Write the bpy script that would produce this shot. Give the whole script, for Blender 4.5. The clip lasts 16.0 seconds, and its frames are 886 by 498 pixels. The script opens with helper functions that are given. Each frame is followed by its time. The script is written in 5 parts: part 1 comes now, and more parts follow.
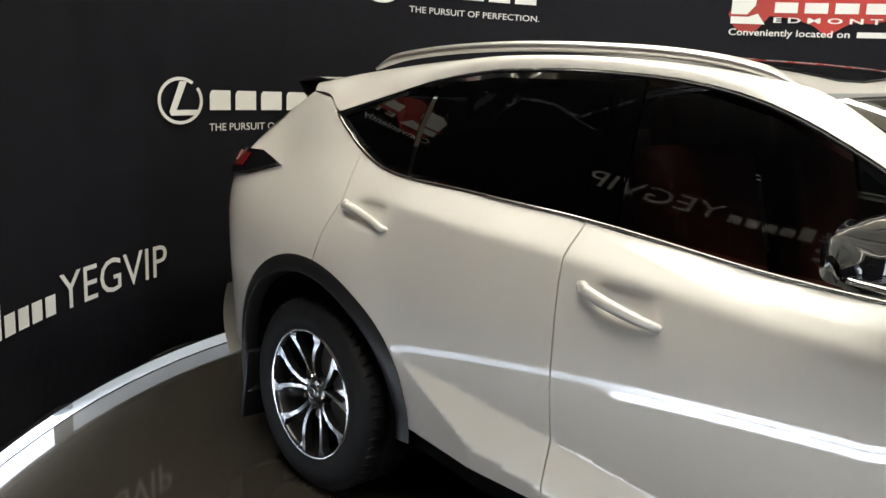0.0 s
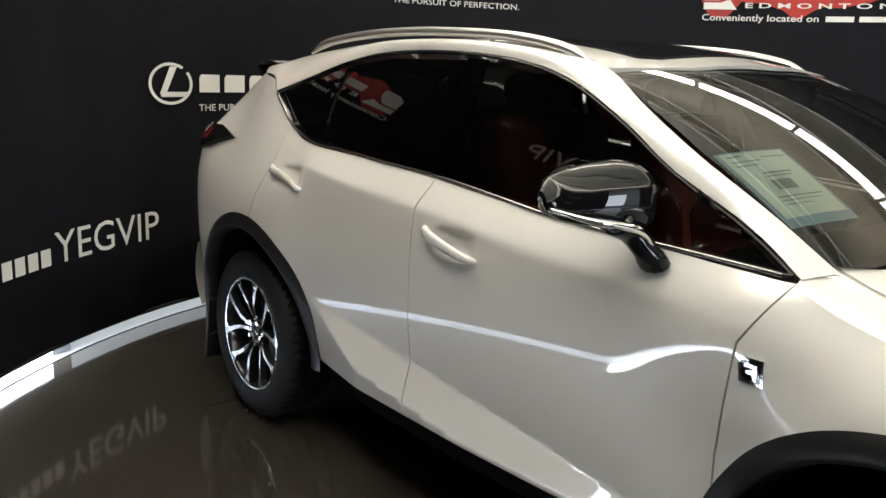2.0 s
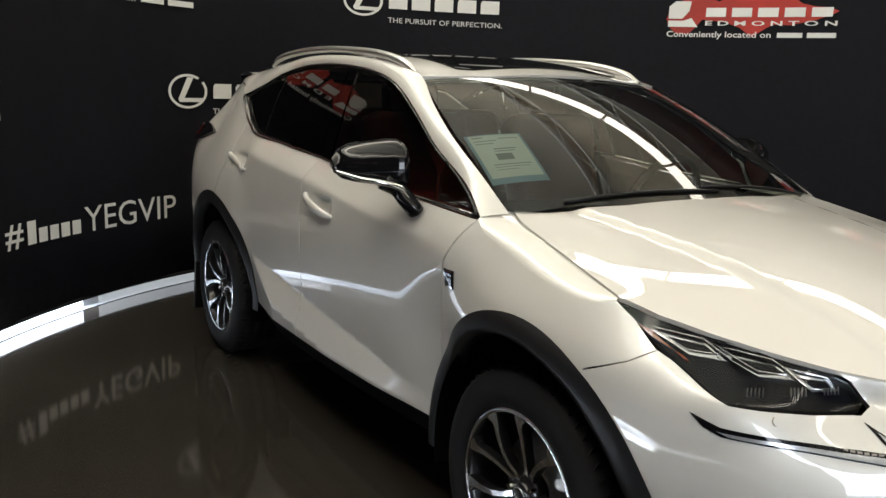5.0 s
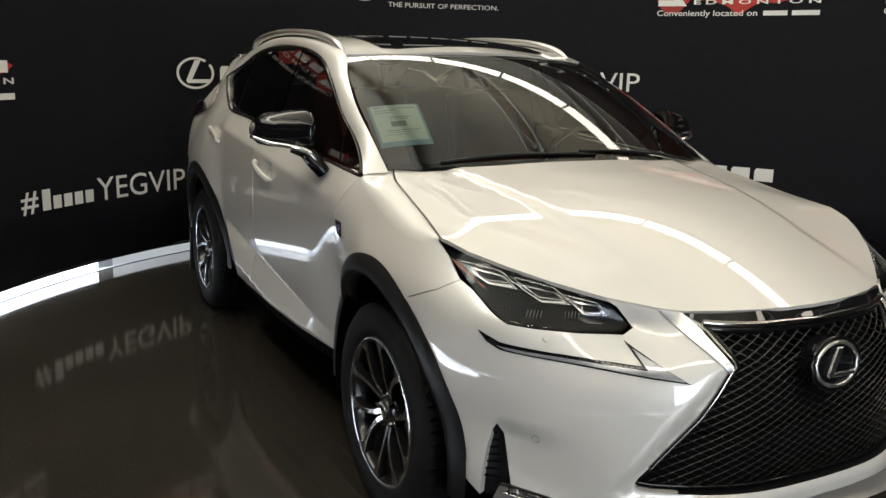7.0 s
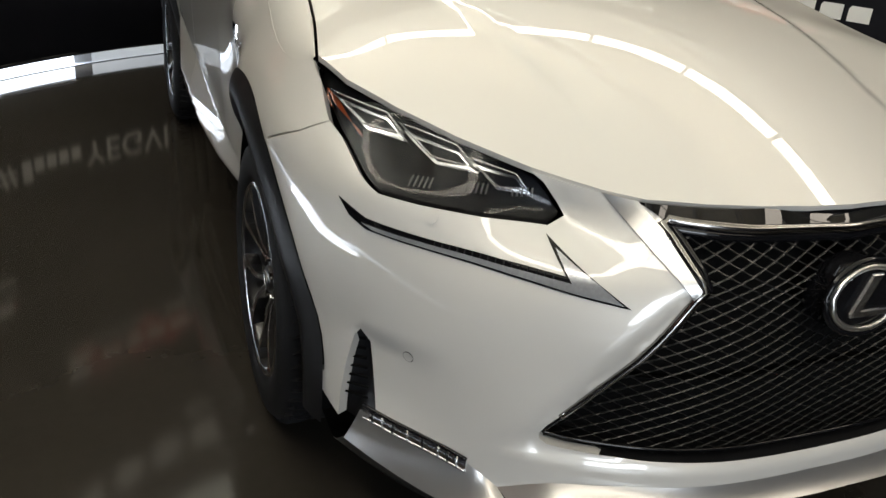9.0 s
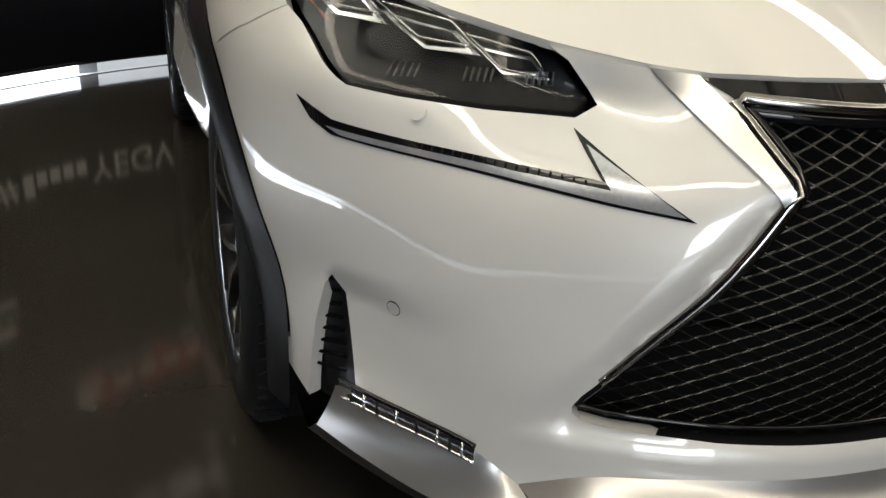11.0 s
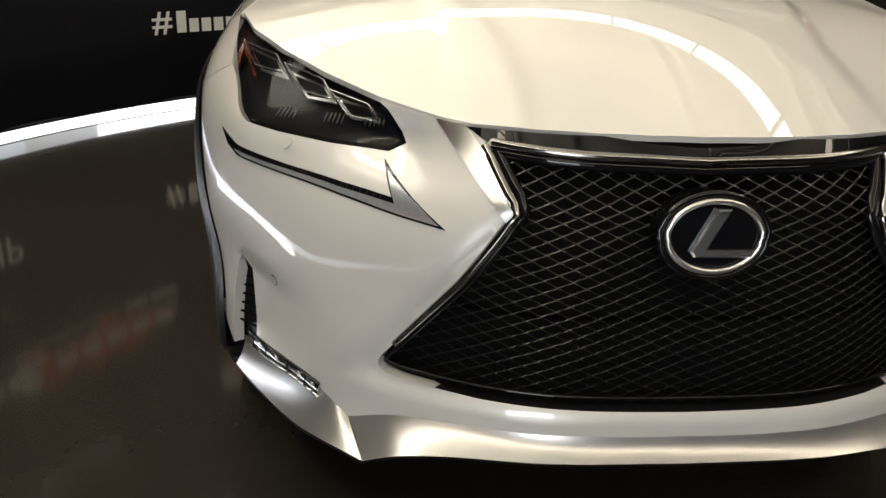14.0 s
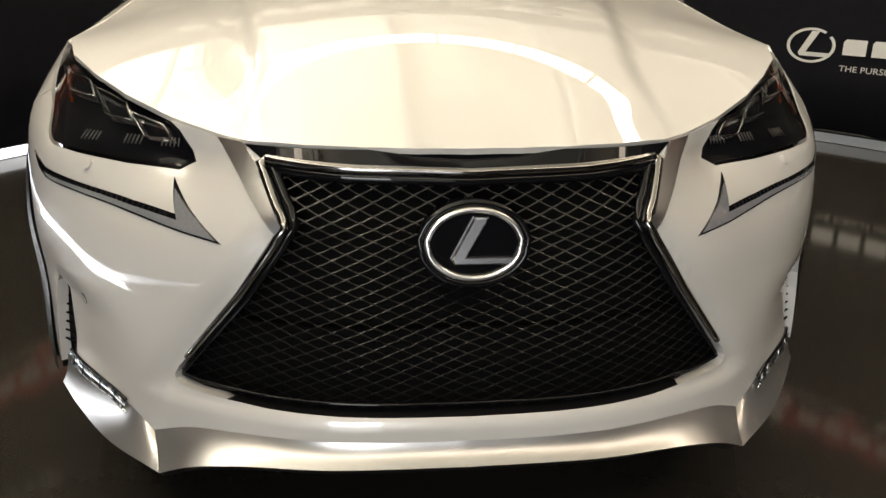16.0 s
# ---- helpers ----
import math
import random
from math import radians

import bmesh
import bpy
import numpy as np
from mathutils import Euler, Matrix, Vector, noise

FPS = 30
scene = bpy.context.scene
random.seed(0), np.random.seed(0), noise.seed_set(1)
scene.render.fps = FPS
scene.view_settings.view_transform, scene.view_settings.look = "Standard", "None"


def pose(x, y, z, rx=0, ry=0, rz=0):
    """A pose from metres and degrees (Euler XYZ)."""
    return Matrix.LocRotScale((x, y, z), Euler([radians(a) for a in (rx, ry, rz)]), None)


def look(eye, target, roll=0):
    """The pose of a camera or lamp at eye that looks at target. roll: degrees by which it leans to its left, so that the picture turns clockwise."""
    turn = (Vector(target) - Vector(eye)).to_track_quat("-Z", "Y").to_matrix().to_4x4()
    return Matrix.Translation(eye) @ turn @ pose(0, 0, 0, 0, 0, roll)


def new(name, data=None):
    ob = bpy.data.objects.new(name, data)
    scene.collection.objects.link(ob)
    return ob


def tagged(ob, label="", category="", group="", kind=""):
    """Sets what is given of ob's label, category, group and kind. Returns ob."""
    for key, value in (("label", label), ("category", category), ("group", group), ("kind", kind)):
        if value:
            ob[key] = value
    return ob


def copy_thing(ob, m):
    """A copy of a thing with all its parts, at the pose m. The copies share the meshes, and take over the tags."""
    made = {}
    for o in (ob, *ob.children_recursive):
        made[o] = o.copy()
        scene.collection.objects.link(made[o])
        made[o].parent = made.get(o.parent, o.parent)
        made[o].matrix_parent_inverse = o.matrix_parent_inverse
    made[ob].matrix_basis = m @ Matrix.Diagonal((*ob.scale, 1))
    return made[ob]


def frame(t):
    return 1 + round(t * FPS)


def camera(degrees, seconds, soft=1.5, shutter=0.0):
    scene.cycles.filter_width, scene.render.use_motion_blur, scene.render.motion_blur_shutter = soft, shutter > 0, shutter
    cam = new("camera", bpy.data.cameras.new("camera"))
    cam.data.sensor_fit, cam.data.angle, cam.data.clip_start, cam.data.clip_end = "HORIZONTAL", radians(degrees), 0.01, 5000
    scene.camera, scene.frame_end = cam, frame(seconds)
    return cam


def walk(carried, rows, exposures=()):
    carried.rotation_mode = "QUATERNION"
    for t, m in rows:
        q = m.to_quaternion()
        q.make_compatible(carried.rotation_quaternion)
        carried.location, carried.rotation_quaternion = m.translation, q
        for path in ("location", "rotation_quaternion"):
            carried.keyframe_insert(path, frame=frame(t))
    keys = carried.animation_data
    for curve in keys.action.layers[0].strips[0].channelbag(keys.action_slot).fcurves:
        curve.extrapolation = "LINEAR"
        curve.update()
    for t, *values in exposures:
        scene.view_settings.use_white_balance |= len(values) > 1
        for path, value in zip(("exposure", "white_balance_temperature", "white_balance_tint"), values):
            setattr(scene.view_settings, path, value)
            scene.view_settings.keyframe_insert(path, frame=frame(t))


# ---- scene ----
cam = camera(56.0, 16.0)
PATH = [
    (0, (1.078, -2.522, 1.482), (-0.349, -1.172, 1.104), 2.3),
    (0.5, (1.286, -2.56, 1.49), (-0.155, -1.223, 1.122), 2.2),
    (1, (1.453, -2.523, 1.485), (-0.004, -1.2, 1.126), 2.0),
    (1.5, (1.634, -2.411, 1.47), (0.15, -1.128, 1.081), 2.6),
    (2, (1.803, -2.385, 1.47), (0.281, -1.154, 1.062), 2.0),
    (2.5, (2.05, -2.405, 1.473), (0.483, -1.226, 1.077), 1.9),
    (3, (2.237, -2.351, 1.48), (0.66, -1.19, 1.074), 2.2),
    (3.5, (2.435, -2.256, 1.475), (0.817, -1.147, 1.084), 2.4),
    (4, (2.584, -2.22, 1.475), (0.944, -1.146, 1.079), 1.7),
    (4.5, (2.832, -2.234, 1.468), (1.185, -1.167, 1.084), 2.0),
    (5, (3.011, -2.211, 1.474), (1.355, -1.159, 1.089), 2.1),
    (5.2, (3.083, -2.175, 1.47), (1.423, -1.131, 1.076), 2.1),
    (7.5, (3.705, -1.72, 1.459), (1.953, -0.891, 0.967), 1.7),
    (8, (3.689, -1.506, 1.436), (1.933, -0.781, 0.811), 1.4),
    (8.5, (3.451, -1.325, 1.403), (1.729, -0.618, 0.673), 3.8),
    (9, (3.216, -1.196, 1.351), (1.547, -0.478, 0.516), 5.4),
    (9.2, (3.095, -1.146, 1.28), (1.431, -0.432, 0.431), 4.9),
    (11.5, (2.983, -0.997, 1.034), (1.237, -0.363, 0.295), 2.7),
    (12, (3.136, -0.953, 1.037), (1.387, -0.345, 0.282), 1.7),
    (12.5, (3.288, -0.9, 1.095), (1.478, -0.404, 0.404), 2.0),
    (13, (3.368, -0.793, 1.13), (1.531, -0.399, 0.444), 3.6),
    (13.5, (3.443, -0.632, 1.154), (1.589, -0.407, 0.44), 3.0),
    (14, (3.508, -0.556, 1.166), (1.648, -0.355, 0.458), 2.3),
    (14.5, (3.645, -0.475, 1.177), (1.77, -0.296, 0.503), 2.2),
    (15, (3.695, -0.409, 1.206), (1.822, -0.221, 0.53), 1.4),
    (15.5, (3.647, -0.286, 1.181), (1.775, -0.076, 0.511), 0.8),
    (16, (3.593, -0.19, 1.172), (1.716, 0.027, 0.517), 1.1),
]
walk(cam, [(t, look(eye, target, roll)) for t, eye, target, roll in PATH],
     exposures=[(0, 0.62, 6550, 11), (1.2, 0.60, 6550, 11), (2.5, 0.40, 6550, 11), (3.5, 0.10, 6550, 11), (5, 0.0, 6600, 11), (9, -0.14, 6700, 11), (12.5, -0.14, 6900, 12), (14.5, -0.14, 7200, 13), (16, 0.02, 7350, 14)])

# ---------------------------------------------------------------- light and exposure
world = bpy.data.worlds.new("world")
scene.world = world
world.use_nodes = True
world.node_tree.nodes["Background"].inputs[0].default_value = (0.75, 0.87, 1.0, 1)
world.node_tree.nodes["Background"].inputs[1].default_value = 2.0


def area(name, m, w, h, power, colour):
    d = bpy.data.lights.new(name, "AREA")
    d.shape, d.size, d.size_y, d.energy, d.color = "RECTANGLE", w, h, power, colour
    ob = new(name, d)
    ob.matrix_world = m
    return ob


# ---------------------------------------------------------------- materials
def mat(name, colour, rough=0.5, metal=0.0, coat=0.0, emit=0.0, grain=0.0, scale=60.0, bump=0.0, spec=0.5, coatr=0.03, blotch=0.0):
    m = bpy.data.materials.new(name)
    m.use_nodes = True
    nt = m.node_tree
    b = nt.nodes["Principled BSDF"]
    b.inputs["Base Color"].default_value = (*colour, 1)
    b.inputs["Roughness"].default_value = rough
    b.inputs["Metallic"].default_value = metal
    b.inputs["Coat Weight"].default_value = coat
    b.inputs["Coat Roughness"].default_value = coatr
    b.inputs["Specular IOR Level"].default_value = spec
    if emit:
        b.inputs["Emission Color"].default_value = (*colour, 1)
        b.inputs["Emission Strength"].default_value = emit
    if grain or bump or blotch:
        tc = nt.nodes.new("ShaderNodeTexCoord")
        n1 = nt.nodes.new("ShaderNodeTexNoise")
        n1.inputs["Scale"].default_value, n1.inputs["Detail"].default_value = scale, 4
        n2 = nt.nodes.new("ShaderNodeTexNoise")
        n2.inputs["Scale"].default_value, n2.inputs["Detail"].default_value = scale * 0.04, 5
        for n in (n1, n2):
            nt.links.new(tc.outputs["Object"], n.inputs["Vector"])
        if grain or blotch:
            mx = nt.nodes.new("ShaderNodeMix")
            mx.data_type = "RGBA"
            mx.blend_type = "MULTIPLY"
            mx.inputs[0].default_value = 1.0
            mx.inputs[6].default_value = (*colour, 1)
            c1 = nt.nodes.new("ShaderNodeMapRange")
            c1.inputs[3].default_value, c1.inputs[4].default_value = 1 - grain, 1 + grain
            c2 = nt.nodes.new("ShaderNodeMapRange")
            c2.inputs[1].default_value, c2.inputs[2].default_value = 0.3, 0.7
            c2.inputs[3].default_value, c2.inputs[4].default_value = 1 - blotch, 1 + blotch
            mul = nt.nodes.new("ShaderNodeMath")
            mul.operation = "MULTIPLY"
            nt.links.new(n1.outputs[0], c1.inputs[0])
            nt.links.new(n2.outputs[0], c2.inputs[0])
            nt.links.new(c1.outputs[0], mul.inputs[0])
            nt.links.new(c2.outputs[0], mul.inputs[1])
            nt.links.new(mul.outputs[0], mx.inputs[7])
            nt.links.new(mx.outputs[2], b.inputs["Base Color"])
            rr = nt.nodes.new("ShaderNodeMapRange")
            rr.inputs[1].default_value, rr.inputs[2].default_value = 0.3, 0.7
            rr.inputs[3].default_value, rr.inputs[4].default_value = rough * (1 - blotch * 0.6), rough * (1 + blotch * 0.6)
            nt.links.new(n2.outputs[0], rr.inputs[0])
            nt.links.new(rr.outputs[0], b.inputs["Roughness"])
        if bump:
            bp = nt.nodes.new("ShaderNodeBump")
            bp.inputs["Strength"].default_value, bp.inputs["Distance"].default_value = bump, 0.002
            nt.links.new(n1.outputs[0], bp.inputs["Height"])
            nt.links.new(bp.outputs[0], b.inputs["Normal"])
    return m


def glass(name, tint, rough=0.0, ior=1.5):
    """Thin pane: clear tint, with mirror gloss that grows at grazing angles."""
    m = bpy.data.materials.new(name)
    m.use_nodes = True
    nt = m.node_tree
    nt.nodes.clear()
    out = nt.nodes.new("ShaderNodeOutputMaterial")
    t = nt.nodes.new("ShaderNodeBsdfTransparent")
    t.inputs[0].default_value = (*tint, 1)
    g = nt.nodes.new("ShaderNodeBsdfGlossy")
    g.inputs["Roughness"].default_value = rough
    fr = nt.nodes.new("ShaderNodeFresnel")
    fr.inputs[0].default_value = ior
    mx = nt.nodes.new("ShaderNodeMixShader")
    nt.links.new(fr.outputs[0], mx.inputs[0])
    nt.links.new(t.outputs[0], mx.inputs[1])
    nt.links.new(g.outputs[0], mx.inputs[2])
    nt.links.new(mx.outputs[0], out.inputs[0])
    return m


PAINT = mat("pearl_paint", (0.63, 0.612, 0.578), 0.42, 0.14, 1.0, grain=0.03, scale=1400, coatr=0.015)
PAINT.node_tree.nodes["Principled BSDF"].inputs["Coat IOR"].default_value = 1.65
BLACK = mat("black_trim", (0.008, 0.008, 0.009), 0.42, grain=0.1, scale=700, bump=0.15, spec=0.25)
GLOSSBLACK = mat("gloss_black", (0.005, 0.005, 0.006), 0.3, coat=0.7, coatr=0.01, spec=0.0)
DARK = mat("underbody", (0.004, 0.004, 0.004), 0.8, grain=0.2, scale=40, spec=0.05)
RUBBER = mat("rubber", (0.008, 0.008, 0.009), 0.62, grain=0.15, scale=120, bump=0.3, spec=0.2)
CHROME = mat("chrome", (0.80, 0.80, 0.80), 0.07, 1.0, grain=0.03, scale=200)
DARKCHROME = mat("smoked_chrome", (0.30, 0.29, 0.28), 0.14, 1.0, grain=0.05, scale=200)
SILVER = mat("silver_paint", (0.56, 0.55, 0.54), 0.30, 0.85, 0.4, grain=0.04, scale=800)
SATIN = mat("satin_chrome", (0.80, 0.79, 0.77), 0.30, 1.0, grain=0.03, scale=200)
ALLOY = mat("machined_alloy", (0.72, 0.72, 0.73), 0.24, 1.0, grain=0.06, scale=300)
RIMBLACK = mat("rim_black", (0.012, 0.012, 0.013), 0.3, 0.3, 0.6, grain=0.1, scale=200)
STEEL = mat("brake_steel", (0.25, 0.24, 0.23), 0.4, 1.0, grain=0.2, scale=90)
GRILLE = mat("grille_black", (0.010, 0.010, 0.010), 0.30, 0.1, 0.12, grain=0.1, scale=200)
REDLENS = mat("red_lens", (0.12, 0.006, 0.005), 0.12, coat=1.0, grain=0.1, scale=90)
AMBER = mat("amber_lens", (0.30, 0.06, 0.02), 0.2, coat=1.0, grain=0.1, scale=90)
REFLECTOR = mat("lamp_reflector", (0.74, 0.75, 0.77), 0.18, 1.0, grain=0.08, scale=150)
LAMPDARK = mat("lamp_housing", (0.006, 0.006, 0.008), 0.35, grain=0.1, scale=100, spec=0.12)
DRL = mat("light_guide", (0.44, 0.45, 0.48), 0.16, 0.6, 1.0, grain=0.25, scale=160)
LEATHER = mat("red_leather", (0.11, 0.016, 0.011), 0.5, grain=0.15, scale=120, bump=0.4)
DASH = mat("dashboard_vinyl", (0.014, 0.013, 0.013), 0.6, grain=0.15, scale=300, bump=0.3)
PAPER = mat("paper_sheet", (0.80, 0.86, 0.80), 0.6, grain=0.04, scale=40)
PAPERBLUE = mat("paper_border", (0.30, 0.45, 0.55), 0.6, grain=0.04, scale=40)
INK = mat("ink_grey", (0.30, 0.34, 0.32), 0.7)
MIRROR = mat("mirror_glass", (0.8, 0.8, 0.82), 0.02, 1.0)
BANNER = mat("banner_fabric", (0.009, 0.009, 0.012), 0.62, grain=0.12, scale=500, bump=0.12, blotch=0.18, spec=0.10)
PRINT = mat("banner_white_print", (0.74, 0.73, 0.70), 0.6, grain=0.03, scale=120)
PRINTRED = mat("banner_red_print", (0.40, 0.028, 0.018), 0.6, grain=0.12, scale=14, blotch=0.3)
PALEFLOOR = mat("pale_floor", (0.42, 0.45, 0.51), 0.25, grain=0.05, scale=20, blotch=0.15)
FLOOR = mat("polished_concrete", (0.029, 0.0255, 0.021), 0.08, grain=0.10, scale=26, blotch=0.16, spec=0.42)
OUTERWALL = mat("painted_wall", (0.55, 0.55, 0.56), 0.7, grain=0.05, scale=12, blotch=0.1)
ROOFDECK = mat("roof_deck", (0.58, 0.53, 0.41), 0.7, grain=0.15, scale=10, blotch=0.25)
TRUSSM = mat("truss_steel", (0.48, 0.45, 0.38), 0.5, 0.2, grain=0.15, scale=30)
TUBE = mat("led_diffuser", (1.0, 0.91, 0.78), 0.5, emit=10.5)
GLASS_WS = glass("windscreen_glass", (0.50, 0.54, 0.51), ior=1.62)
GLASS_FRONT = glass("door_glass", (0.26, 0.28, 0.27))
GLASS_DARK = glass("privacy_glass", (0.02, 0.022, 0.024))
GLASS_LAMP = glass("lamp_cover", (0.85, 0.86, 0.87), ior=1.3)


# ---------------------------------------------------------------- mesh helpers
def part(name, bm, material, parent=None, label="", smooth=True):
    me = bpy.data.meshes.new(name)
    bm.to_mesh(me)
    bm.free()
    me.materials.append(material)
    if smooth:
        me.polygons.foreach_set("use_smooth", [True] * len(me.polygons))
    ob = new(name, me)
    if parent is not None:
        ob.parent = parent
    if label:
        ob["label"] = label
    return ob


def from_arrays(name, verts, faces, material, parent=None, label="", normals=None, smooth=True):
    me = bpy.data.meshes.new(name)
    me.from_pydata([tuple(map(float, v)) for v in verts], [], [tuple(map(int, f)) for f in faces])
    me.materials.append(material)
    me.polygons.foreach_set("use_smooth", [smooth] * len(me.polygons))
    if normals is not None:
        me.normals_split_custom_set_from_vertices([tuple(map(float, n)) for n in normals])
    ob = new(name, me)
    if parent is not None:
        ob.parent = parent
    if label:
        ob["label"] = label
    return ob


def box(bm, cx, cy, cz, dx, dy, dz, rot=None, bevel=0.0):
    ret = bmesh.ops.create_cube(bm, size=1.0)
    vs = ret["verts"]
    bmesh.ops.scale(bm, vec=(dx, dy, dz), verts=vs)
    if bevel:
        es = list({e for v in vs for e in v.link_edges})
        r = bmesh.ops.bevel(bm, geom=es, offset=bevel, segments=2, affect="EDGES", profile=0.5)
        vs = list({v for f in r["faces"] for v in f.verts} | {v for v in vs if v.is_valid})
    if rot is not None:
        bmesh.ops.transform(bm, matrix=rot, verts=vs)
    bmesh.ops.translate(bm, vec=(cx, cy, cz), verts=vs)
    return vs


def spline(pts, n=12, closed=False, sharp=()):
    """Catmull-Rom through pts; pts whose index is in sharp keep their corner."""
    P = [np.array(p, float) for p in pts]
    m, out = len(P), []
    for i in range(m if closed else m - 1):
        p1, p2 = P[i], P[(i + 1) % m]
        p0 = P[i - 1] if (closed or i > 0) else 2 * p1 - p2
        p3 = P[(i + 2) % m] if (closed or i + 2 < m) else 2 * p2 - p1
        if i in sharp:
            p0 = 2 * p1 - p2
        if (i + 1) % m in sharp:
            p3 = 2 * p2 - p1
        # centripetal-like scaling of the tangents
        d1, d0, d2 = np.linalg.norm(p2 - p1), max(np.linalg.norm(p1 - p0), 1e-6), max(np.linalg.norm(p3 - p2), 1e-6)
        t1 = ((p1 - p0) / d0 + (p2 - p1) / max(d1, 1e-6)) / 2 * d1
        t2 = ((p3 - p2) / d2 + (p2 - p1) / max(d1, 1e-6)) / 2 * d1
        for k in range(n):
            t = k / n
            out.append((2 * t**3 - 3 * t**2 + 1) * p1 + (t**3 - 2 * t**2 + t) * t1 + (-2 * t**3 + 3 * t**2) * p2 + (t**3 - t**2) * t2)
    if not closed:
        out.append(P[-1])
    return np.array(out)


def tube(name, pts, radius, material, parent=None, label="", sides=8, flat=1.0, closed=False):
    """A round or flattened bar swept along pts."""
    P = np.array(pts, float)
    n = len(P)
    T = np.gradient(P, axis=0)
    if closed:
        T = np.roll(P, -1, 0) - np.roll(P, 1, 0)
    T /= np.maximum(np.linalg.norm(T, axis=1, keepdims=True), 1e-9)
    up = np.array((0, 0, 1.0))
    V, F = [], []
    for i in range(n):
        a = np.cross(T[i], up)
        if np.linalg.norm(a) < 1e-3:
            a = np.cross(T[i], (1.0, 0, 0))
        a /= np.linalg.norm(a)
        b = np.cross(a, T[i])
        r = radius[i] if np.ndim(radius) else radius
        for k in range(sides):
            w = 2 * math.pi * k / sides
            V.append(P[i] + r * (math.cos(w) * a + flat * math.sin(w) * b))
    for i in range(n if closed else n - 1):
        for k in range(sides):
            j, k2 = (i + 1) % n, (k + 1) % sides
            F.append((i * sides + k, i * sides + k2, j * sides + k2, j * sides + k))
    if not closed:
        F += [tuple(range(sides))[::-1], tuple((n - 1) * sides + k for k in range(sides))]
    return from_arrays(name, V, F, material, parent, label)


def lathe(bm, profile, seg=48, axis="y"):
    """Revolves (radius, offset) pairs round the y axis."""
    rings = []
    for r, o in profile:
        rings.append([bm.verts.new((r * math.cos(2 * math.pi * k / seg), o, r * math.sin(2 * math.pi * k / seg))) for k in range(seg)])
    for a, b in zip(rings, rings[1:]):
        for k in range(seg):
            bm.faces.new((a[k], a[(k + 1) % seg], b[(k + 1) % seg], b[k]))
    return rings


def loft(name, A, B, bulge, material, parent=None, label="", n=8, centre=None, edge=0.0):
    """A strip between two curves of equal length, swollen outwards in the middle."""
    A, B = np.array(A, float), np.array(B, float)
    m = len(A)
    T = np.gradient((A + B) / 2, axis=0)
    N = np.cross(T, B - A)
    N /= np.maximum(np.linalg.norm(N, axis=1, keepdims=True), 1e-9)
    if centre is not None:
        flip = np.sum(N * ((A + B) / 2 - np.array(centre)), axis=1) < 0
        N[flip] *= -1
    V, F = [], []
    bl = bulge if np.ndim(bulge) else np.full(m, bulge)
    for i in range(m):
        for k in range(n + 1):
            t = k / n
            V.append(A[i] * (1 - t) + B[i] * t + N[i] * bl[i] * (1 - (2 * t - 1) ** 2))
    for i in range(m - 1):
        for k in range(n):
            a = i * (n + 1) + k
            F.append((a, a + 1, a + n + 2, a + n + 1))
    return from_arrays(name, V, F, material, parent, label)


def resample(P, n):
    P = np.array(P, float)
    d = np.r_[0, np.cumsum(np.linalg.norm(np.diff(P, axis=0), axis=1))]
    t = np.linspace(0, d[-1], n)
    return np.stack([np.interp(t, d, P[:, k]) for k in range(P.shape[1])], 1)


class Tps:
    """A smooth sheet over the plane through given heights."""

    def __init__(self, pts, soft=1e-4, scale=(1.0, 1.0)):
        P = np.array(pts, float)
        self.k = np.array(scale)
        self.c, v, n = P[:, :2] * self.k, P[:, 2], len(P)
        K = self.phi(np.linalg.norm(self.c[:, None] - self.c[None], axis=2)) + soft * np.eye(n)
        Q = np.c_[np.ones(n), self.c]
        A = np.block([[K, Q], [Q.T, np.zeros((3, 3))]])
        self.w = np.linalg.solve(A, np.r_[v, 0, 0, 0])

    @staticmethod
    def phi(r):
        return np.where(r > 1e-9, r**2 * np.log(np.maximum(r, 1e-9)), 0.0)

    def __call__(self, a, b):
        p = np.stack([np.ravel(a), np.ravel(b)], 1) * self.k
        n = len(self.c)
        return self.phi(np.linalg.norm(p[:, None] - self.c[None], axis=2)) @ self.w[:n] + self.w[n] + p @ self.w[n + 1:]


from mathutils.geometry import delaunay_2d_cdt


def inside(poly, pts):
    x, y = pts[:, 0], pts[:, 1]
    res = np.zeros(len(pts), bool)
    q = np.roll(poly, -1, 0)
    for (x1, y1), (x2, y2) in zip(poly, q):
        c = (y1 > y) != (y2 > y)
        if c.any():
            res ^= c & (x < (x2 - x1) * (y - y1) / ((y2 - y1) if y2 != y1 else 1e-12) + x1)
    return res


def shrink(poly, d):
    """Moves a closed outline inwards by d."""
    poly = np.array(poly)
    a = poly - np.roll(poly, 1, 0)
    b = np.roll(poly, -1, 0) - poly
    a /= np.maximum(np.linalg.norm(a, axis=1, keepdims=True), 1e-9)
    b /= np.maximum(np.linalg.norm(b, axis=1, keepdims=True), 1e-9)
    t = a + b
    t /= np.maximum(np.linalg.norm(t, axis=1, keepdims=True), 1e-9)
    n = np.stack([-t[:, 1], t[:, 0]], 1)
    area2 = np.sum(poly[:, 0] * np.roll(poly[:, 1], -1) - np.roll(poly[:, 0], -1) * poly[:, 1])
    return poly + n * (d if area2 > 0 else -d)


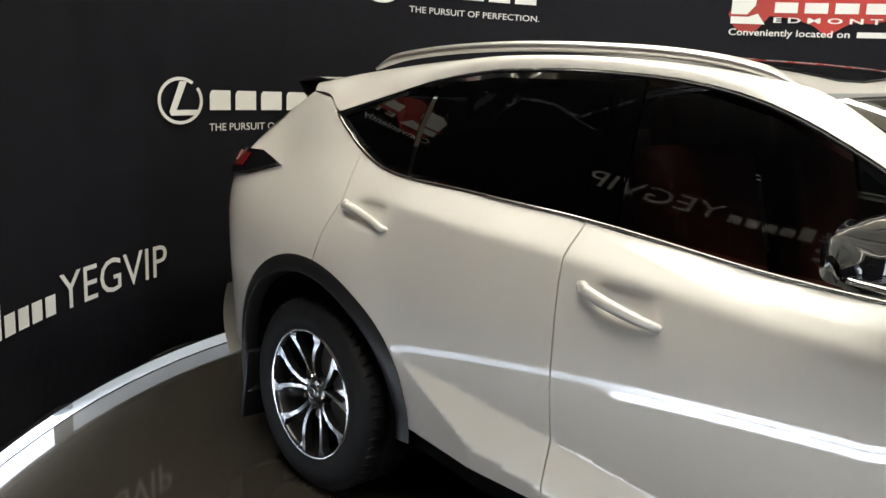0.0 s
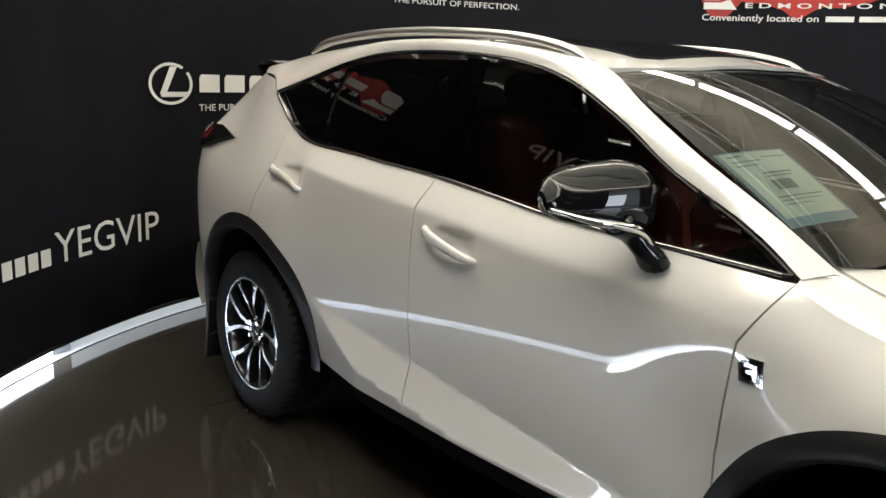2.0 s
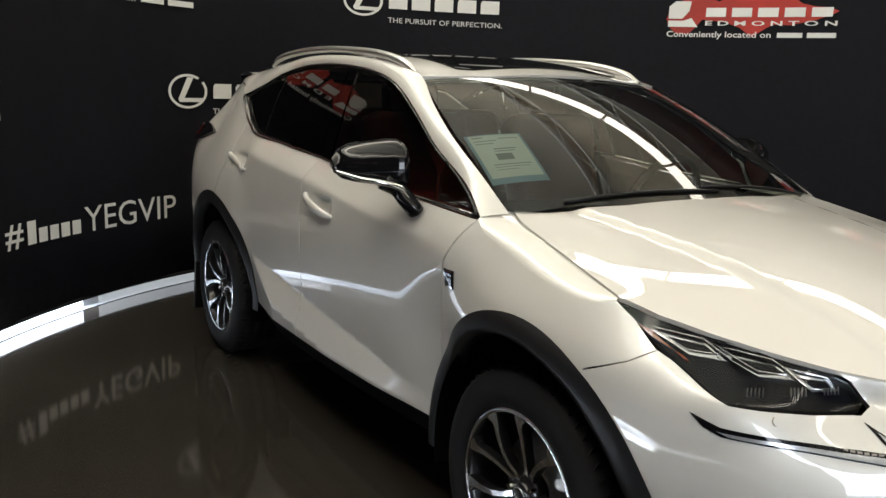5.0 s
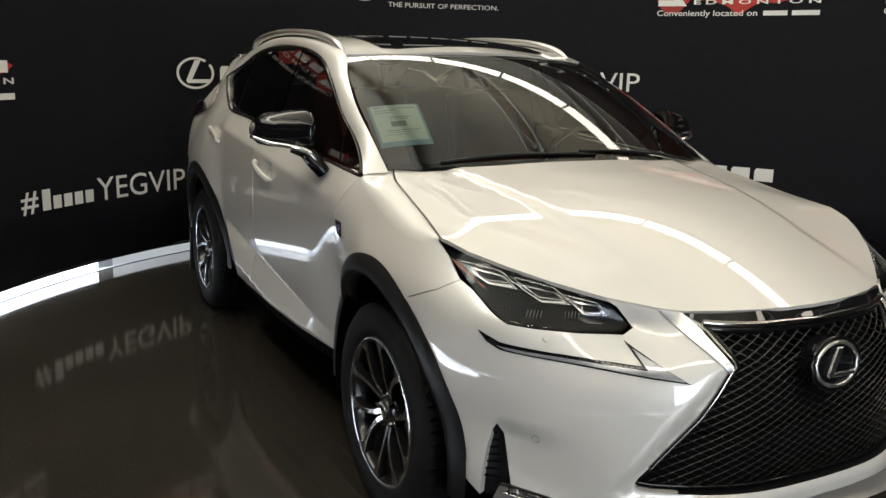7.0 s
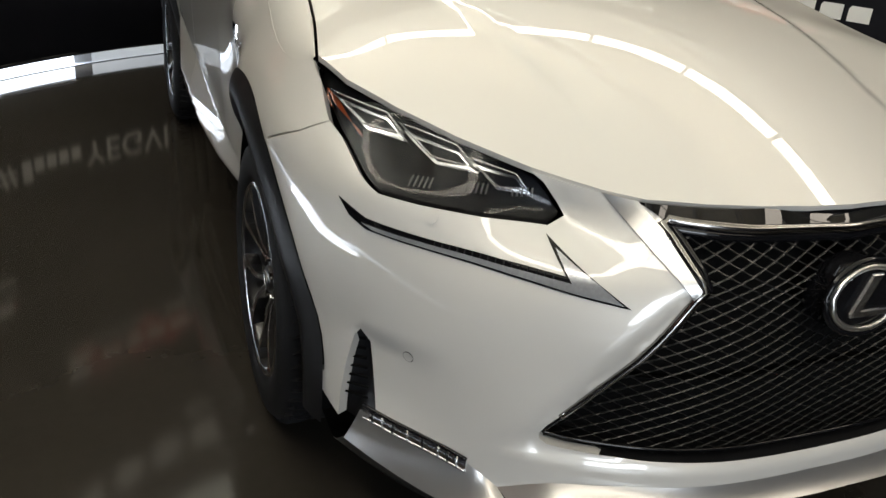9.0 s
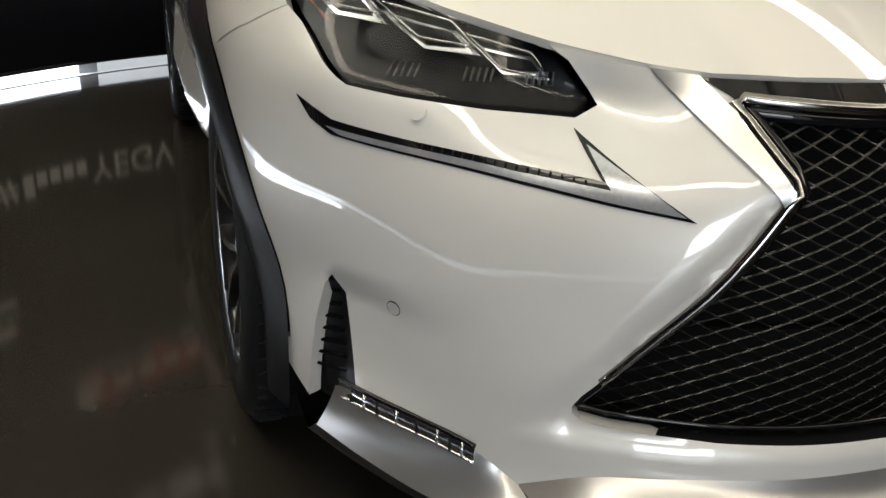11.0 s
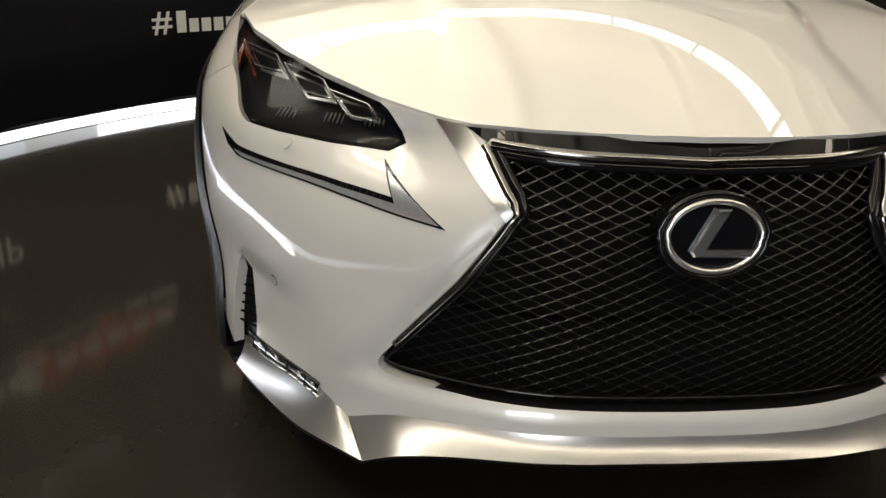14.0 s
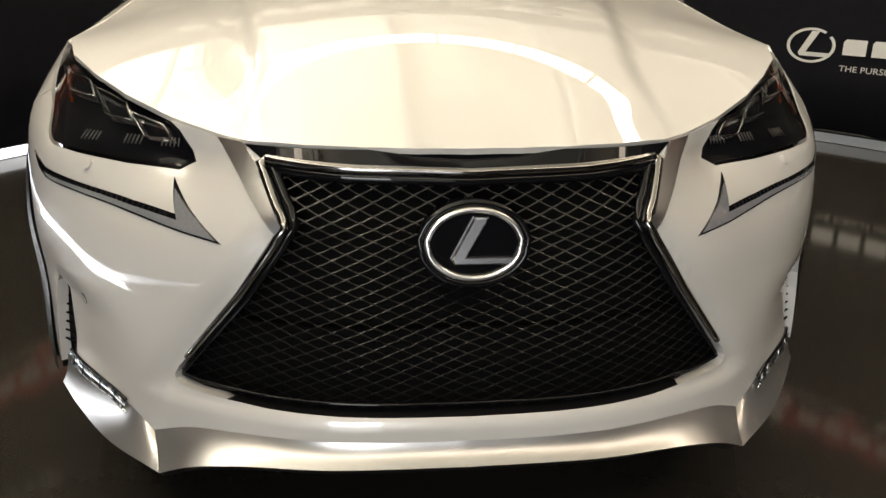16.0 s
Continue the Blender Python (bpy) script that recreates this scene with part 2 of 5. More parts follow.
def panel(name, outline, surf, material, parent=None, label="", h=0.03, gap=0.0025, depth=0.018, lift=0.0, holes=(), out=1.0, creases=()):
    """A sheet cut from a surface by an outline in the surface's own two coordinates, with its edges folded inwards."""
    poly = shrink(outline, gap) if gap else np.array(outline)
    loops = [poly] + [np.array(hh) for hh in holes]
    lo, hi = poly.min(0), poly.max(0)
    gx, gy = np.meshgrid(np.arange(lo[0] + h * 0.37, hi[0], h), np.arange(lo[1] + h * 0.41, hi[1], h))
    g = np.stack([gx.ravel(), gy.ravel()], 1)
    keep = inside(poly, g)
    for l in loops:
        dmin = np.full(len(g), 9.0)
        for i in range(0, len(l), 64):
            dmin = np.minimum(dmin, np.linalg.norm(g[:, None] - l[None, i:i + 64], axis=2).min(1))
        keep &= dmin > h * 0.35
    for hh in loops[1:]:
        keep &= ~inside(hh, g)
    folds = []
    for c in creases:
        c = np.array(c)
        c = c[inside(shrink(poly, h * 0.5), c)]
        if len(c) > 1:
            folds.append(c)
            keep &= np.linalg.norm(g[:, None] - c[None], axis=2).min(1) > h * 0.35
    pts, edges = [], []
    for l in loops:
        o = len(pts)
        pts += [tuple(p) for p in l]
        edges += [(o + i, o + (i + 1) % len(l)) for i in range(len(l))]
    for c in folds:
        o = len(pts)
        pts += [tuple(p) for p in c]
        edges += [(o + i, o + i + 1) for i in range(len(c) - 1)]
    pts += [tuple(p) for p in g[keep]]
    r = delaunay_2d_cdt([Vector(p) for p in pts], edges, [], 1, 1e-6)
    P = np.array([tuple(v) for v in r[0]])
    tris = np.array([f for f in r[2]])
    cen = P[tris].mean(1)
    ok = np.ones(len(tris), bool)
    for hh in loops[1:]:
        ok &= ~inside(hh, cen)
    tris = tris[ok]
    e = 1e-3
    X = surf(P[:, 0], P[:, 1])
    N = np.cross(surf(P[:, 0] + e, P[:, 1]) - surf(P[:, 0] - e, P[:, 1]), surf(P[:, 0], P[:, 1] + e) - surf(P[:, 0], P[:, 1] - e)) * out
    N /= np.maximum(np.linalg.norm(N, axis=1, keepdims=True), 1e-12)
    X = X + N * lift
    a, b, c = X[tris[:, 0]], X[tris[:, 1]], X[tris[:, 2]]
    flip = np.sum(np.cross(b - a, c - a) * N[tris[:, 0]], axis=1) < 0
    tris[flip] = tris[flip][:, ::-1]
    cnt = {}
    for t in tris:
        for i in range(3):
            cnt[(t[i], t[(i + 1) % 3])] = 1
    V, F, NN = [*X], [tuple(t) for t in tris], [*N]
    if depth:
        for (i, j) in list(cnt):
            if (j, i) not in cnt:
                d = X[j] - X[i]
                nn = np.cross(d, N[i])
                nn /= max(np.linalg.norm(nn), 1e-9)
                o = len(V)
                V += [X[i], X[j], X[j] - N[j] * depth, X[i] - N[i] * depth]
                NN += [nn, nn, nn, nn]
                F.append((o + 1, o, o + 3, o + 2))
    return from_arrays(name, V, F, material, parent, label, normals=NN)


# ---------------------------------------------------------------- the booth: curved banner wall, floor, hall round it
CX, CY, AX, BY = 1.9, 0.6, 5.1, 3.8
TOP, FOOT = 3.86, 0.082


def wall_point(u, z, inset=0.0):
    return np.array((CX + (AX - inset) * math.cos(u), CY + (BY - inset) * math.sin(u), z))


def wall_angle(deg):
    """The banner's own angle for a bearing seen from a spot near the car's middle."""
    x, y = 0.13 + 3.3 * math.cos(radians(deg)), 0.58 + 3.3 * math.sin(radians(deg))
    return math.atan2((y - CY) / BY, (x - CX) / AX) % (2 * math.pi)


def build_setting():
    bm = bmesh.new()
    bmesh.ops.create_grid(bm, x_segments=8, y_segments=8, size=16)
    f = part("floor", bm, FLOOR, None, smooth=False)
    tagged(f, "dark polished brown-grey concrete showroom floor", "floor", kind="structure")
    # banner wall: a thick hanging sheet with soft vertical waves, hung clear of the floor
    n, V, F = 360, [], []
    zs = [FOOT, 0.5, 1.0, 1.5, 2.0, 2.5, 3.0, TOP]
    for i in range(n):
        u = 2 * math.pi * i / n
        wave = 0.006 * math.sin(u * 23) + 0.004 * math.sin(u * 57 + 1)
        for side, inset in ((0, 0.0), (1, -0.02)):
            for z in zs:
                V.append(wall_point(u, z, inset + wave * (1 if z < 3.1 else 0.3)))
    m = len(zs)
    for i in range(n):
        if 322 <= i < 352:  # gap added out of view for the fill lamp, beside the car's nose
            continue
        a, b = i * 2 * m, ((i + 1) % n) * 2 * m
        for k in range(m - 1):
            F.append((a + k, a + k + 1, b + k + 1, b + k))
            F.append((a + m + k, b + m + k, b + m + k + 1, a + m + k + 1))
        F.append((a, b, b + m, a + m))
        F.append((a + m - 1, a + 2 * m - 1, b + 2 * m - 1, b + m - 1))
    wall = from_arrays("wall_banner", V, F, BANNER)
    tagged(wall, "black printed fabric banner wall curving right round the car", "banner wall", kind="structure")
    # hem bar along the lower edge
    tube("hem_bar", [wall_point(2 * math.pi * i / 180, FOOT, -0.01) for i in range(-4, 163)], 0.012, BLACK, wall, "black bar in the banner's lower hem", sides=6)
    tube("top_rail", [wall_point(2 * math.pi * i / 180, TOP + 0.012, -0.01) for i in range(-4, 163)], 0.022, SILVER, wall, "pale metal rail along the banner's top", sides=8)
    # hall
    L = 13.0
    def slab(name, cx, cy, cz, dx, dy, dz, label, material):
        b = bmesh.new()
        box(b, cx, cy, cz, dx, dy, dz)
        o = part(name, b, material, None, smooth=False)
        return tagged(o, label, "wall" if "wall" in name else "ceiling", kind="structure")
    slab("ceiling", 0, 0, 6.1, 27, 27, 0.2, "brown corrugated roof deck over the showroom", ROOFDECK)
    slab("wall_north", 0, L + 0.1, 3.0, 27, 0.2, 6.0, "pale painted hall wall behind the banner", OUTERWALL)
    slab("wall_east", L + 0.1, 0, 3.0, 0.2, 26, 6.0, "pale painted hall wall beyond the booth", OUTERWALL)
    slab("wall_west", -L - 0.1, 3.0, 3.0, 0.2, 20, 6.0, "pale painted hall wall behind the car", OUTERWALL)
    slab("wall_south", 8.0, -L - 0.1, 3.0, 10, 0.2, 6.0, "pale painted hall wall beside a wide opening", OUTERWALL)
    # floor ring paler than the booth's, so the gap under the banner looks daylit
    V, F = [], []
    for i in range(120):
        u = 2 * math.pi * i / 120
        V += [wall_point(u, 0.004, -0.03), wall_point(u, 0.004, -3.0)]
    F = [(2 * i, 2 * i + 1, 2 * ((i + 1) % 120) + 1, 2 * ((i + 1) % 120)) for i in range(120)]
    tagged(from_arrays("floor_outer", V, F, PALEFLOOR, smooth=False), "pale glossy floor ring outside the banner, lightened to look daylit", "floor", kind="structure")
    # unseen panel added to keep daylight off the rear stretch of the gap
    u = wall_angle(215)
    a, b = wall_point(u, 0, -0.08), wall_point(u, 0, -4.5)
    c = (a + b) / 2
    bb = bmesh.new()
    box(bb, c[0], c[1], 1.7, float(np.linalg.norm(b - a)), 0.12, 3.4, Matrix.Rotation(math.atan2(b[1] - a[1], b[0] - a[0]), 4, "Z"))
    tagged(part("daylight_blocker", bb, OUTERWALL, None, smooth=False), "unseen pale panel outside the banner, added to block daylight", "wall", kind="structure")
    # steel trusses under the roof
    for k in range(9):
        y = -10 + 2.5 * k
        b = bmesh.new()
        box(b, 0, y, 5.92, 25.5, 0.09, 0.09)
        box(b, 0, y, 5.35, 25.5, 0.07, 0.07)
        for i in range(34):
            x = -12.6 + 0.75 * i
            box(b, x + 0.375, y, 5.63, 0.93, 0.03, 0.03, Matrix.Rotation(-0.62 if i % 2 else 0.62, 4, "Y"))
        t = part("roof_truss", b, TRUSSM, None, smooth=False)
        tagged(t, "grey steel open-web roof truss under the ceiling", "roof truss", "roof trusses", kind="structure")
    return wall


wall = build_setting()

# daylight through the hall's wide opening on one side
area("daylight_opening", look((-1.5, -9.0, 2.4), (-1.5, -2.0, 0.0)), 8.0, 4.0, 10000, (0.80, 0.90, 1.0))

# unseen cool fill lamp added outside the gap to brighten the bumper
area("bumper_fill", look((8.0, -1.9, 1.6), (2.1, -0.5, 0.5)), 2.6, 2.4, 220, (0.80, 0.90, 1.0))


LAMP_Z = 4.75


def ring_lights():
    """A broken ring of LED strips hung under the trusses, above the banner."""
    spans = 22
    for k in range(spans):
        u0, u1 = 2 * math.pi * (k + 0.02) / spans, 2 * math.pi * (k + 0.98) / spans
        us = np.linspace(u0, u1, 9)
        th = new("linear_light")
        c = wall_point((u0 + u1) / 2, LAMP_Z + 0.02, 0.10)
        th.location = c
        A, B = [wall_point(u, LAMP_Z, 0.04) - c for u in us], [wall_point(u, LAMP_Z + 0.08, 0.32) - c for u in us]
        loft("diffuser", A, B, 0.02, TUBE, th, "glowing warm white diffuser", n=4, centre=(0, 0, 2.0))
        tube("mount_rail", [p + np.array((0, 0, 0.03)) for p in A], 0.02, SILVER, th, "satin mounting rail", sides=6)
        for u in (us[1], us[7]):
            p = wall_point(u, LAMP_Z + 0.05, 0.04) - c
            tube("hanger", [p, p + np.array((0, 0, 6.0 - LAMP_Z - 0.05))], 0.006, TRUSSM, th, "steel hanger rod", sides=5)
        tagged(th, "long glowing LED strip light hung above the banner", "strip light", "strip lights round the booth")


ring_lights()

def flat_text(body, bold=0.0):
    cu = bpy.data.curves.new("writing", "FONT")
    cu.body, cu.size, cu.offset, cu.resolution_u = body, 1.0, bold, 3
    ob = bpy.data.objects.new("writing", cu)
    scene.collection.objects.link(ob)
    bpy.context.view_layer.update()
    me = bpy.data.meshes.new_from_object(ob.evaluated_get(bpy.context.evaluated_depsgraph_get()))
    V = np.array([tuple(v.co) for v in me.vertices])
    F = [tuple(p.vertices) for p in me.polygons]
    bpy.data.objects.remove(ob)
    bpy.data.curves.remove(cu)
    bpy.data.meshes.remove(me)
    return V, F


def on_wall(name, V, F, d0, d1, z0, z1, material, label, inset=0.012, box2=None):
    """Lays a flat drawing on the banner between two bearings and two heights."""
    V = np.array(V, float)
    lo, hi = (V.min(0), V.max(0)) if box2 is None else box2
    u0, u1 = wall_angle(d0), wall_angle(d1)
    if u1 > u0:
        u0 += 2 * math.pi
    P = []
    for v in V:
        a, b = (v[0] - lo[0]) / (hi[0] - lo[0]), (v[1] - lo[1]) / (hi[1] - lo[1])
        P.append(wall_point(u0 + (u1 - u0) * a, z0 + (z1 - z0) * b, inset))
    return from_arrays(name, P, F, material, wall, label, smooth=False)


def poly_shapes(polys):
    V, F = [], []
    for p in polys:
        o = len(V)
        V += [(x, y, 0) for x, y in p]
        F.append(tuple(range(o, o + len(p))))
    return V, F


def poly_fill(poly, step=0.04):
    """A filled outline cut into small faces, to bend with the wall."""
    P = densify(poly, step)
    g = np.stack([a.ravel() for a in np.meshgrid(np.arange(0, 1.1, step), np.arange(0, 1.1, step))], 1)
    g = g[inside(shrink(P, step * 0.4), g)]
    n = len(P)
    r = delaunay_2d_cdt([Vector(p) for p in [*P, *g]], [(i, (i + 1) % n) for i in range(n)], [], 1, 1e-6)
    return [(v.x, v.y, 0) for v in r[0]], [tuple(f) for f in r[2]]


def densify(pts, step=0.03):
    """A closed outline with points at most a step apart."""
    P, out = [np.array(p, float) for p in pts], []
    for a, b in zip(P, P[1:] + P[:1]):
        n = max(1, int(math.ceil(np.linalg.norm(b - a) / step)))
        out += [a + (b - a) * k / n for k in range(n)]
    return np.array(out)


def ring_shape(rx, ry, w, cx=0, cy=0, n=40, gap=None):
    V, F = [], []
    for k in range(n + 1):
        a = 2 * math.pi * k / n
        V += [(cx + rx * math.cos(a), cy + ry * math.sin(a), 0), (cx + (rx - w) * math.cos(a), cy + (ry - w) * math.sin(a), 0)]
    F = [(2 * k, 2 * k + 2, 2 * k + 3, 2 * k + 1) for k in range(n) if not (gap and gap[0] <= k < gap[1])]
    return V, F


EMBLEM_BAR = [(-0.02, 0.76), (0.30, 0.76), (-0.18, -0.36), (0.86, -0.36), (0.80, -0.58), (-0.42, -0.58), (-0.50, -0.42)]


def sign_oval(d0, zoff):
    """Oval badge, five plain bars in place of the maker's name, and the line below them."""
    V, F = ring_shape(1.0, 0.93, 0.13, gap=(4, 6))
    V2, F2 = poly_shapes([EMBLEM_BAR])
    F += [tuple(i + len(V) for i in f) for f in F2]
    V = V + V2
    on_wall("oval_badge", V, F, d0, d0 - 5.8, zoff - 0.118, zoff + 0.118, PRINT, "white printed oval badge", box2=(np.array((-1, -0.93)), np.array((1, 0.93))))
    for k in range(5):
        a = d0 - 6.7 - k * 3.35
        on_wall("name_bar", *poly_shapes([[(0, 0), (1, 0), (1, 1), (0.1, 1), (0, 0.8)]]), a, a - 2.7, zoff - 0.048, zoff + 0.056, PRINT, "white printed bar")
    V, F = flat_text("THE PURSUIT OF PERFECTION.")
    on_wall("slogan", V, F, d0 - 6.6, d0 - 23.3, zoff - 0.157, zoff - 0.118, PRINT, "white printed line of capitals")


def sign_hash(d0, z):
    V, F = flat_text("#", 0.012)
    on_wall("hash_mark", V, F, d0, d0 - 2.6, z - 0.005, z + 0.135, PRINT, "white printed hash mark")
    for k in range(5):
        a = d0 - 3.2 - k * 1.64
        on_wall("name_bar", *poly_shapes([[(0, 0), (1, 0), (1, 1), (0, 1)]]), a, a - 1.25, z, z + (0.135 if k == 0 else 0.085), PRINT, "white printed bar")
    V, F = flat_text("YEGVIP", 0.0)
    on_wall("tag_letters", V, F, d0 - 11.6, d0 - 25.4, z - 0.005, z + 0.155, PRINT, "white printed capitals")


def sign_city(d0, z):
    """Red splash with a white square mark, name bars, the city and the line below it."""
    V, F = poly_fill([(0.0, 0.40), (0.03, 0.20), (0.07, 0.09), (0.146, 0.085), (0.19, 0.235), (0.225, 0.385), (0.357, 0.34), (0.452, 0.235), (0.53, 0.04), (0.60, 0.205), (0.65, 0.295), (0.74, 0.28),
                         (0.886, 0.385), (0.97, 0.49), (1.0, 0.55), (0.95, 0.62), (0.88, 0.64), (0.80, 0.70), (0.70, 0.95), (0.58, 0.80), (0.45, 0.95), (0.32, 0.75), (0.2, 0.92), (0.05, 0.7)])
    on_wall("splash", V, F, d0 + 0.3, d0 - 22.6, z + 0.01, z + 0.36, PRINTRED, "red printed brush splash", inset=0.0085)
    on_wall("square_mark", *poly_shapes([[(0, 0), (0.9, 0), (0.7, 0.35), (0.45, 0.24), (0, 0.24)], [(0, 0.32), (0.42, 0.32), (0.62, 0.62), (0.66, 1), (0.2, 1), (0, 0.8)]]),
            d0, d0 - 4.1, z + 0.085, z + 0.285, PRINT, "white printed square mark")
    for k in range(5):
        a = d0 - 5.1 - k * 3.5
        on_wall("name_bar", *poly_shapes([[(0, 0), (1, 0), (1, 1), (0, 1)]]), a, a - 2.7, z + 0.165, z + 0.235, PRINT, "white printed bar")
    V, F = flat_text("E D M O N T O N", 0.02)
    on_wall("city_letters", V, F, d0 - 5.1, d0 - 22.5, z + 0.098, z + 0.135, PRINT, "white printed capitals")
    V, F = flat_text("Conveniently located on", 0.012)
    on_wall("caption", V, F, d0 + 0.1, d0 - 14.1, z - 0.008, z + 0.052, PRINT, "white printed line of small letters")
    for a, b in ((14.9, 18.2), (18.8, 22.5)):
        on_wall("small_bar", *poly_shapes([[(0, 0), (1, 0), (1, 1), (0, 1)]]), d0 - a, d0 - b, z + 0.008, z + 0.045, PRINT, "white printed bar")


sign_hash(228.4, 0.505)
sign_city(180.0, 0.48)
sign_oval(134.8, 0.66)
sign_city(250.5, 1.20)
sign_oval(203.7, 1.37)
sign_hash(158.0, 1.30)
sign_city(222.2, 1.925)
sign_oval(177.7, 2.115)
sign_hash(264.0, 2.1)
sign_city(130.7, 1.925)
for d in (272, 318, 50, 88):
    sign_hash(d + 1, 0.505 if d != 50 else 1.30)
    sign_oval(d, 1.37 if d != 50 else 0.66)
    sign_city(d + 12, 1.925)
# large heading over the car's tail
V, F = flat_text("OF EDMONTON", 0.01)
on_wall("heading_letters", V, F, 189, 133, 3.17, 3.42, PRINT, "large white printed capitals")
for k in range(5):
    on_wall("heading_bar", *poly_shapes([[(0, 0), (1, 0), (1, 1), (0, 1)]]), 224.0 - 6.6 * k, 219.0 - 6.6 * k, 3.17, 3.42, PRINT, "large white printed bar")
for k in range(6):
    on_wall("heading_small_bar", *poly_shapes([[(0, 0), (1, 0), (1, 1), (0, 1)]]), 205.0 - 9.0 * k, 198.0 - 9.0 * k, 2.96, 3.03, PRINT, "white printed bar")


# ---------------------------------------------------------------- the car: x forward, half-widths q, right side is minus y
car = new("suv_car")
car.location = (0, 0.012, 0)
tagged(car, "pearl white five-door SUV with black wheel-arch trim and spindle grille", "car")

BASE = resample(spline([(2.27, -0.25), (2.28, 0.0), (2.27, 0.25), (2.20, 0.45), (2.06, 0.66), (1.88, 0.80), (1.6, 0.87), (1.2, 0.885), (0.4, 0.875), (-0.4, 0.87),
                        (-1.2, 0.885), (-1.7, 0.865), (-2.0, 0.79), (-2.2, 0.62), (-2.3, 0.3), (-2.32, 0.0), (-2.3, -0.3)], 30), 1400)
_d = np.r_[0, np.cumsum(np.linalg.norm(np.diff(BASE, axis=0), axis=1))]
_i0 = np.argmin(np.abs(BASE[:, 1]) + (BASE[:, 0] < 0) * 9)
BS = _d - _d[_i0]
_t = np.gradient(BASE, BS, axis=0)
_t /= np.linalg.norm(_t, axis=1, keepdims=True)
BN = np.stack([_t[:, 1], -_t[:, 0]], 1)


def to_base(x, q):
    d = np.linalg.norm(BASE - np.array((x, q)), axis=1)
    i = int(np.argmin(d))
    return BS[i], float(np.dot(np.array((x, q)) - BASE[i], BN[i]))


FRONT_CTRL = [(2.17, 0, 0.87), (2.22, 0, 0.84), (2.275, 0, 0.735), (2.305, 0, 0.60), (2.31, 0, 0.45), (2.305, 0, 0.36), (2.29, 0, 0.30),
              (2.154, 0.347, 0.843), (2.25, 0.318, 0.745), (2.215, 0.46, 0.56), (2.18, 0.535, 0.43), (2.20, 0.49, 0.36),
              (2.032, 0.485, 0.818), (2.21, 0.425, 0.708), (2.075, 0.52, 0.786), (2.143, 0.50, 0.74), (1.862, 0.832, 0.772), (2.086, 0.433, 0.866), (2.048, 0.483, 0.868), (2.0, 0.536, 0.883), (1.9, 0.639, 0.910), (1.80, 0.721, 0.937)]
CORNER_CTRL = [(1.896, 0.797, 0.825), (1.60, 0.825, 0.985), (2.015, 0.73, 0.525), (1.92, 0.80, 0.54), (1.90, 0.825, 0.34), (2.09, 0.65, 0.345), (2.12, 0.60, 0.60),
               (1.85, 0.67, 0.915), (1.70, 0.885, 0.86), (1.78, 0.885, 0.60), (1.76, 0.88, 0.40), (1.6, 0.92, 0.78)]
SIDE_CTRL = [(1.3, 0.905, 0.5), (0.97, 0.850, 1.045), (1.05, 0.838, 1.03), (1.05, 0.887, 0.90), (1.2, 0.846, 1.005), (1.2, 0.908, 0.90), (1.35, 0.862, 0.975), (1.35, 0.918, 0.88), (1.5, 0.877, 0.94), (1.0, 0.885, 0.70)]


def belt(x):
    return float(np.interp(x, [-1.25, -1.05, -0.62, -0.17, 0.31, 0.8, 0.99], [1.262, 1.212, 1.178, 1.153, 1.113, 1.092, 1.088]))


for x in (0.9, 0.5, 0.1, -0.3, -0.7):
    b, t = belt(x), (0.9 - x) / 1.6
    SIDE_CTRL += [(x, 0.842, 0.38), (x, 0.838, 0.54), (x, 0.850, 0.70), (x, 0.876, b - 0.22), (x, 0.884, b - 0.14), (x, 0.862 - 0.006 * t, b - 0.06), (x, 0.812 - 0.03 * t, b)]
TAIL_CTRL = [(-0.9, 0.885, 0.60), (-1.1, 0.862, 1.08), (-1.15, 0.755, 1.25), (-1.3, 0.91, 0.95), (-1.3, 0.825, 1.15), (-1.45, 0.71, 1.36),
             (-1.75, 0.895, 0.80), (-1.75, 0.825, 1.08), (-1.75, 0.735, 1.22), (-1.72, 0.63, 1.43), (-2.05, 0.755, 1.16), (-2.08, 0.80, 0.85), (-2.02, 0.81, 0.5),
             (-2.28, 0.4, 1.15), (-2.34, 0.3, 0.8), (-2.33, 0.0, 0.5), (-2.34, 0, 0.9), (-1.95, 0.5, 1.44)]
GLASS_CTRL = [(0.6, 0.80, 1.10), (0.6, 0.735, 1.27), (0.3, 0.745, 1.30), (0.2, 0.675, 1.45), (-0.3, 0.735, 1.33), (-0.35, 0.655, 1.52), (-0.85, 0.72, 1.34), (-0.9, 0.65, 1.51), (-1.25, 0.665, 1.44)]


def _wrapfield():
    rows = []
    for x, q, z in FRONT_CTRL + CORNER_CTRL + SIDE_CTRL + TAIL_CTRL + GLASS_CTRL:
        s, n = to_base(x, q)
        rows.append((s, z, n))
        if abs(s) < 0.75:
            rows.append((-s - 1e-4, z, n))
    return Tps(rows, 9e-4, (0.6, 1.0))


NF = _wrapfield()
SLOT = to_base(1.918, 0.80)[0] + 0.004


def smooth01(t):
    t = np.clip(t, 0, 1)
    return t * t * (3 - 2 * t)


def crease_z(x):
    """Height of the pressed line low on the doors."""
    return 0.455 + (0.80 - np.asarray(x, float)) * 0.108


def door_crease(x, z):
    """Pressed wedge low on the doors, rising to the rear."""
    zc = crease_z(x)
    w = np.clip(np.minimum(zc - 0.405, 0.36 * (x + 0.87)), 0, 0.13)
    return smooth01((0.90 - x) / 0.5) * 0.42 * np.clip(zc - z, 0, w)


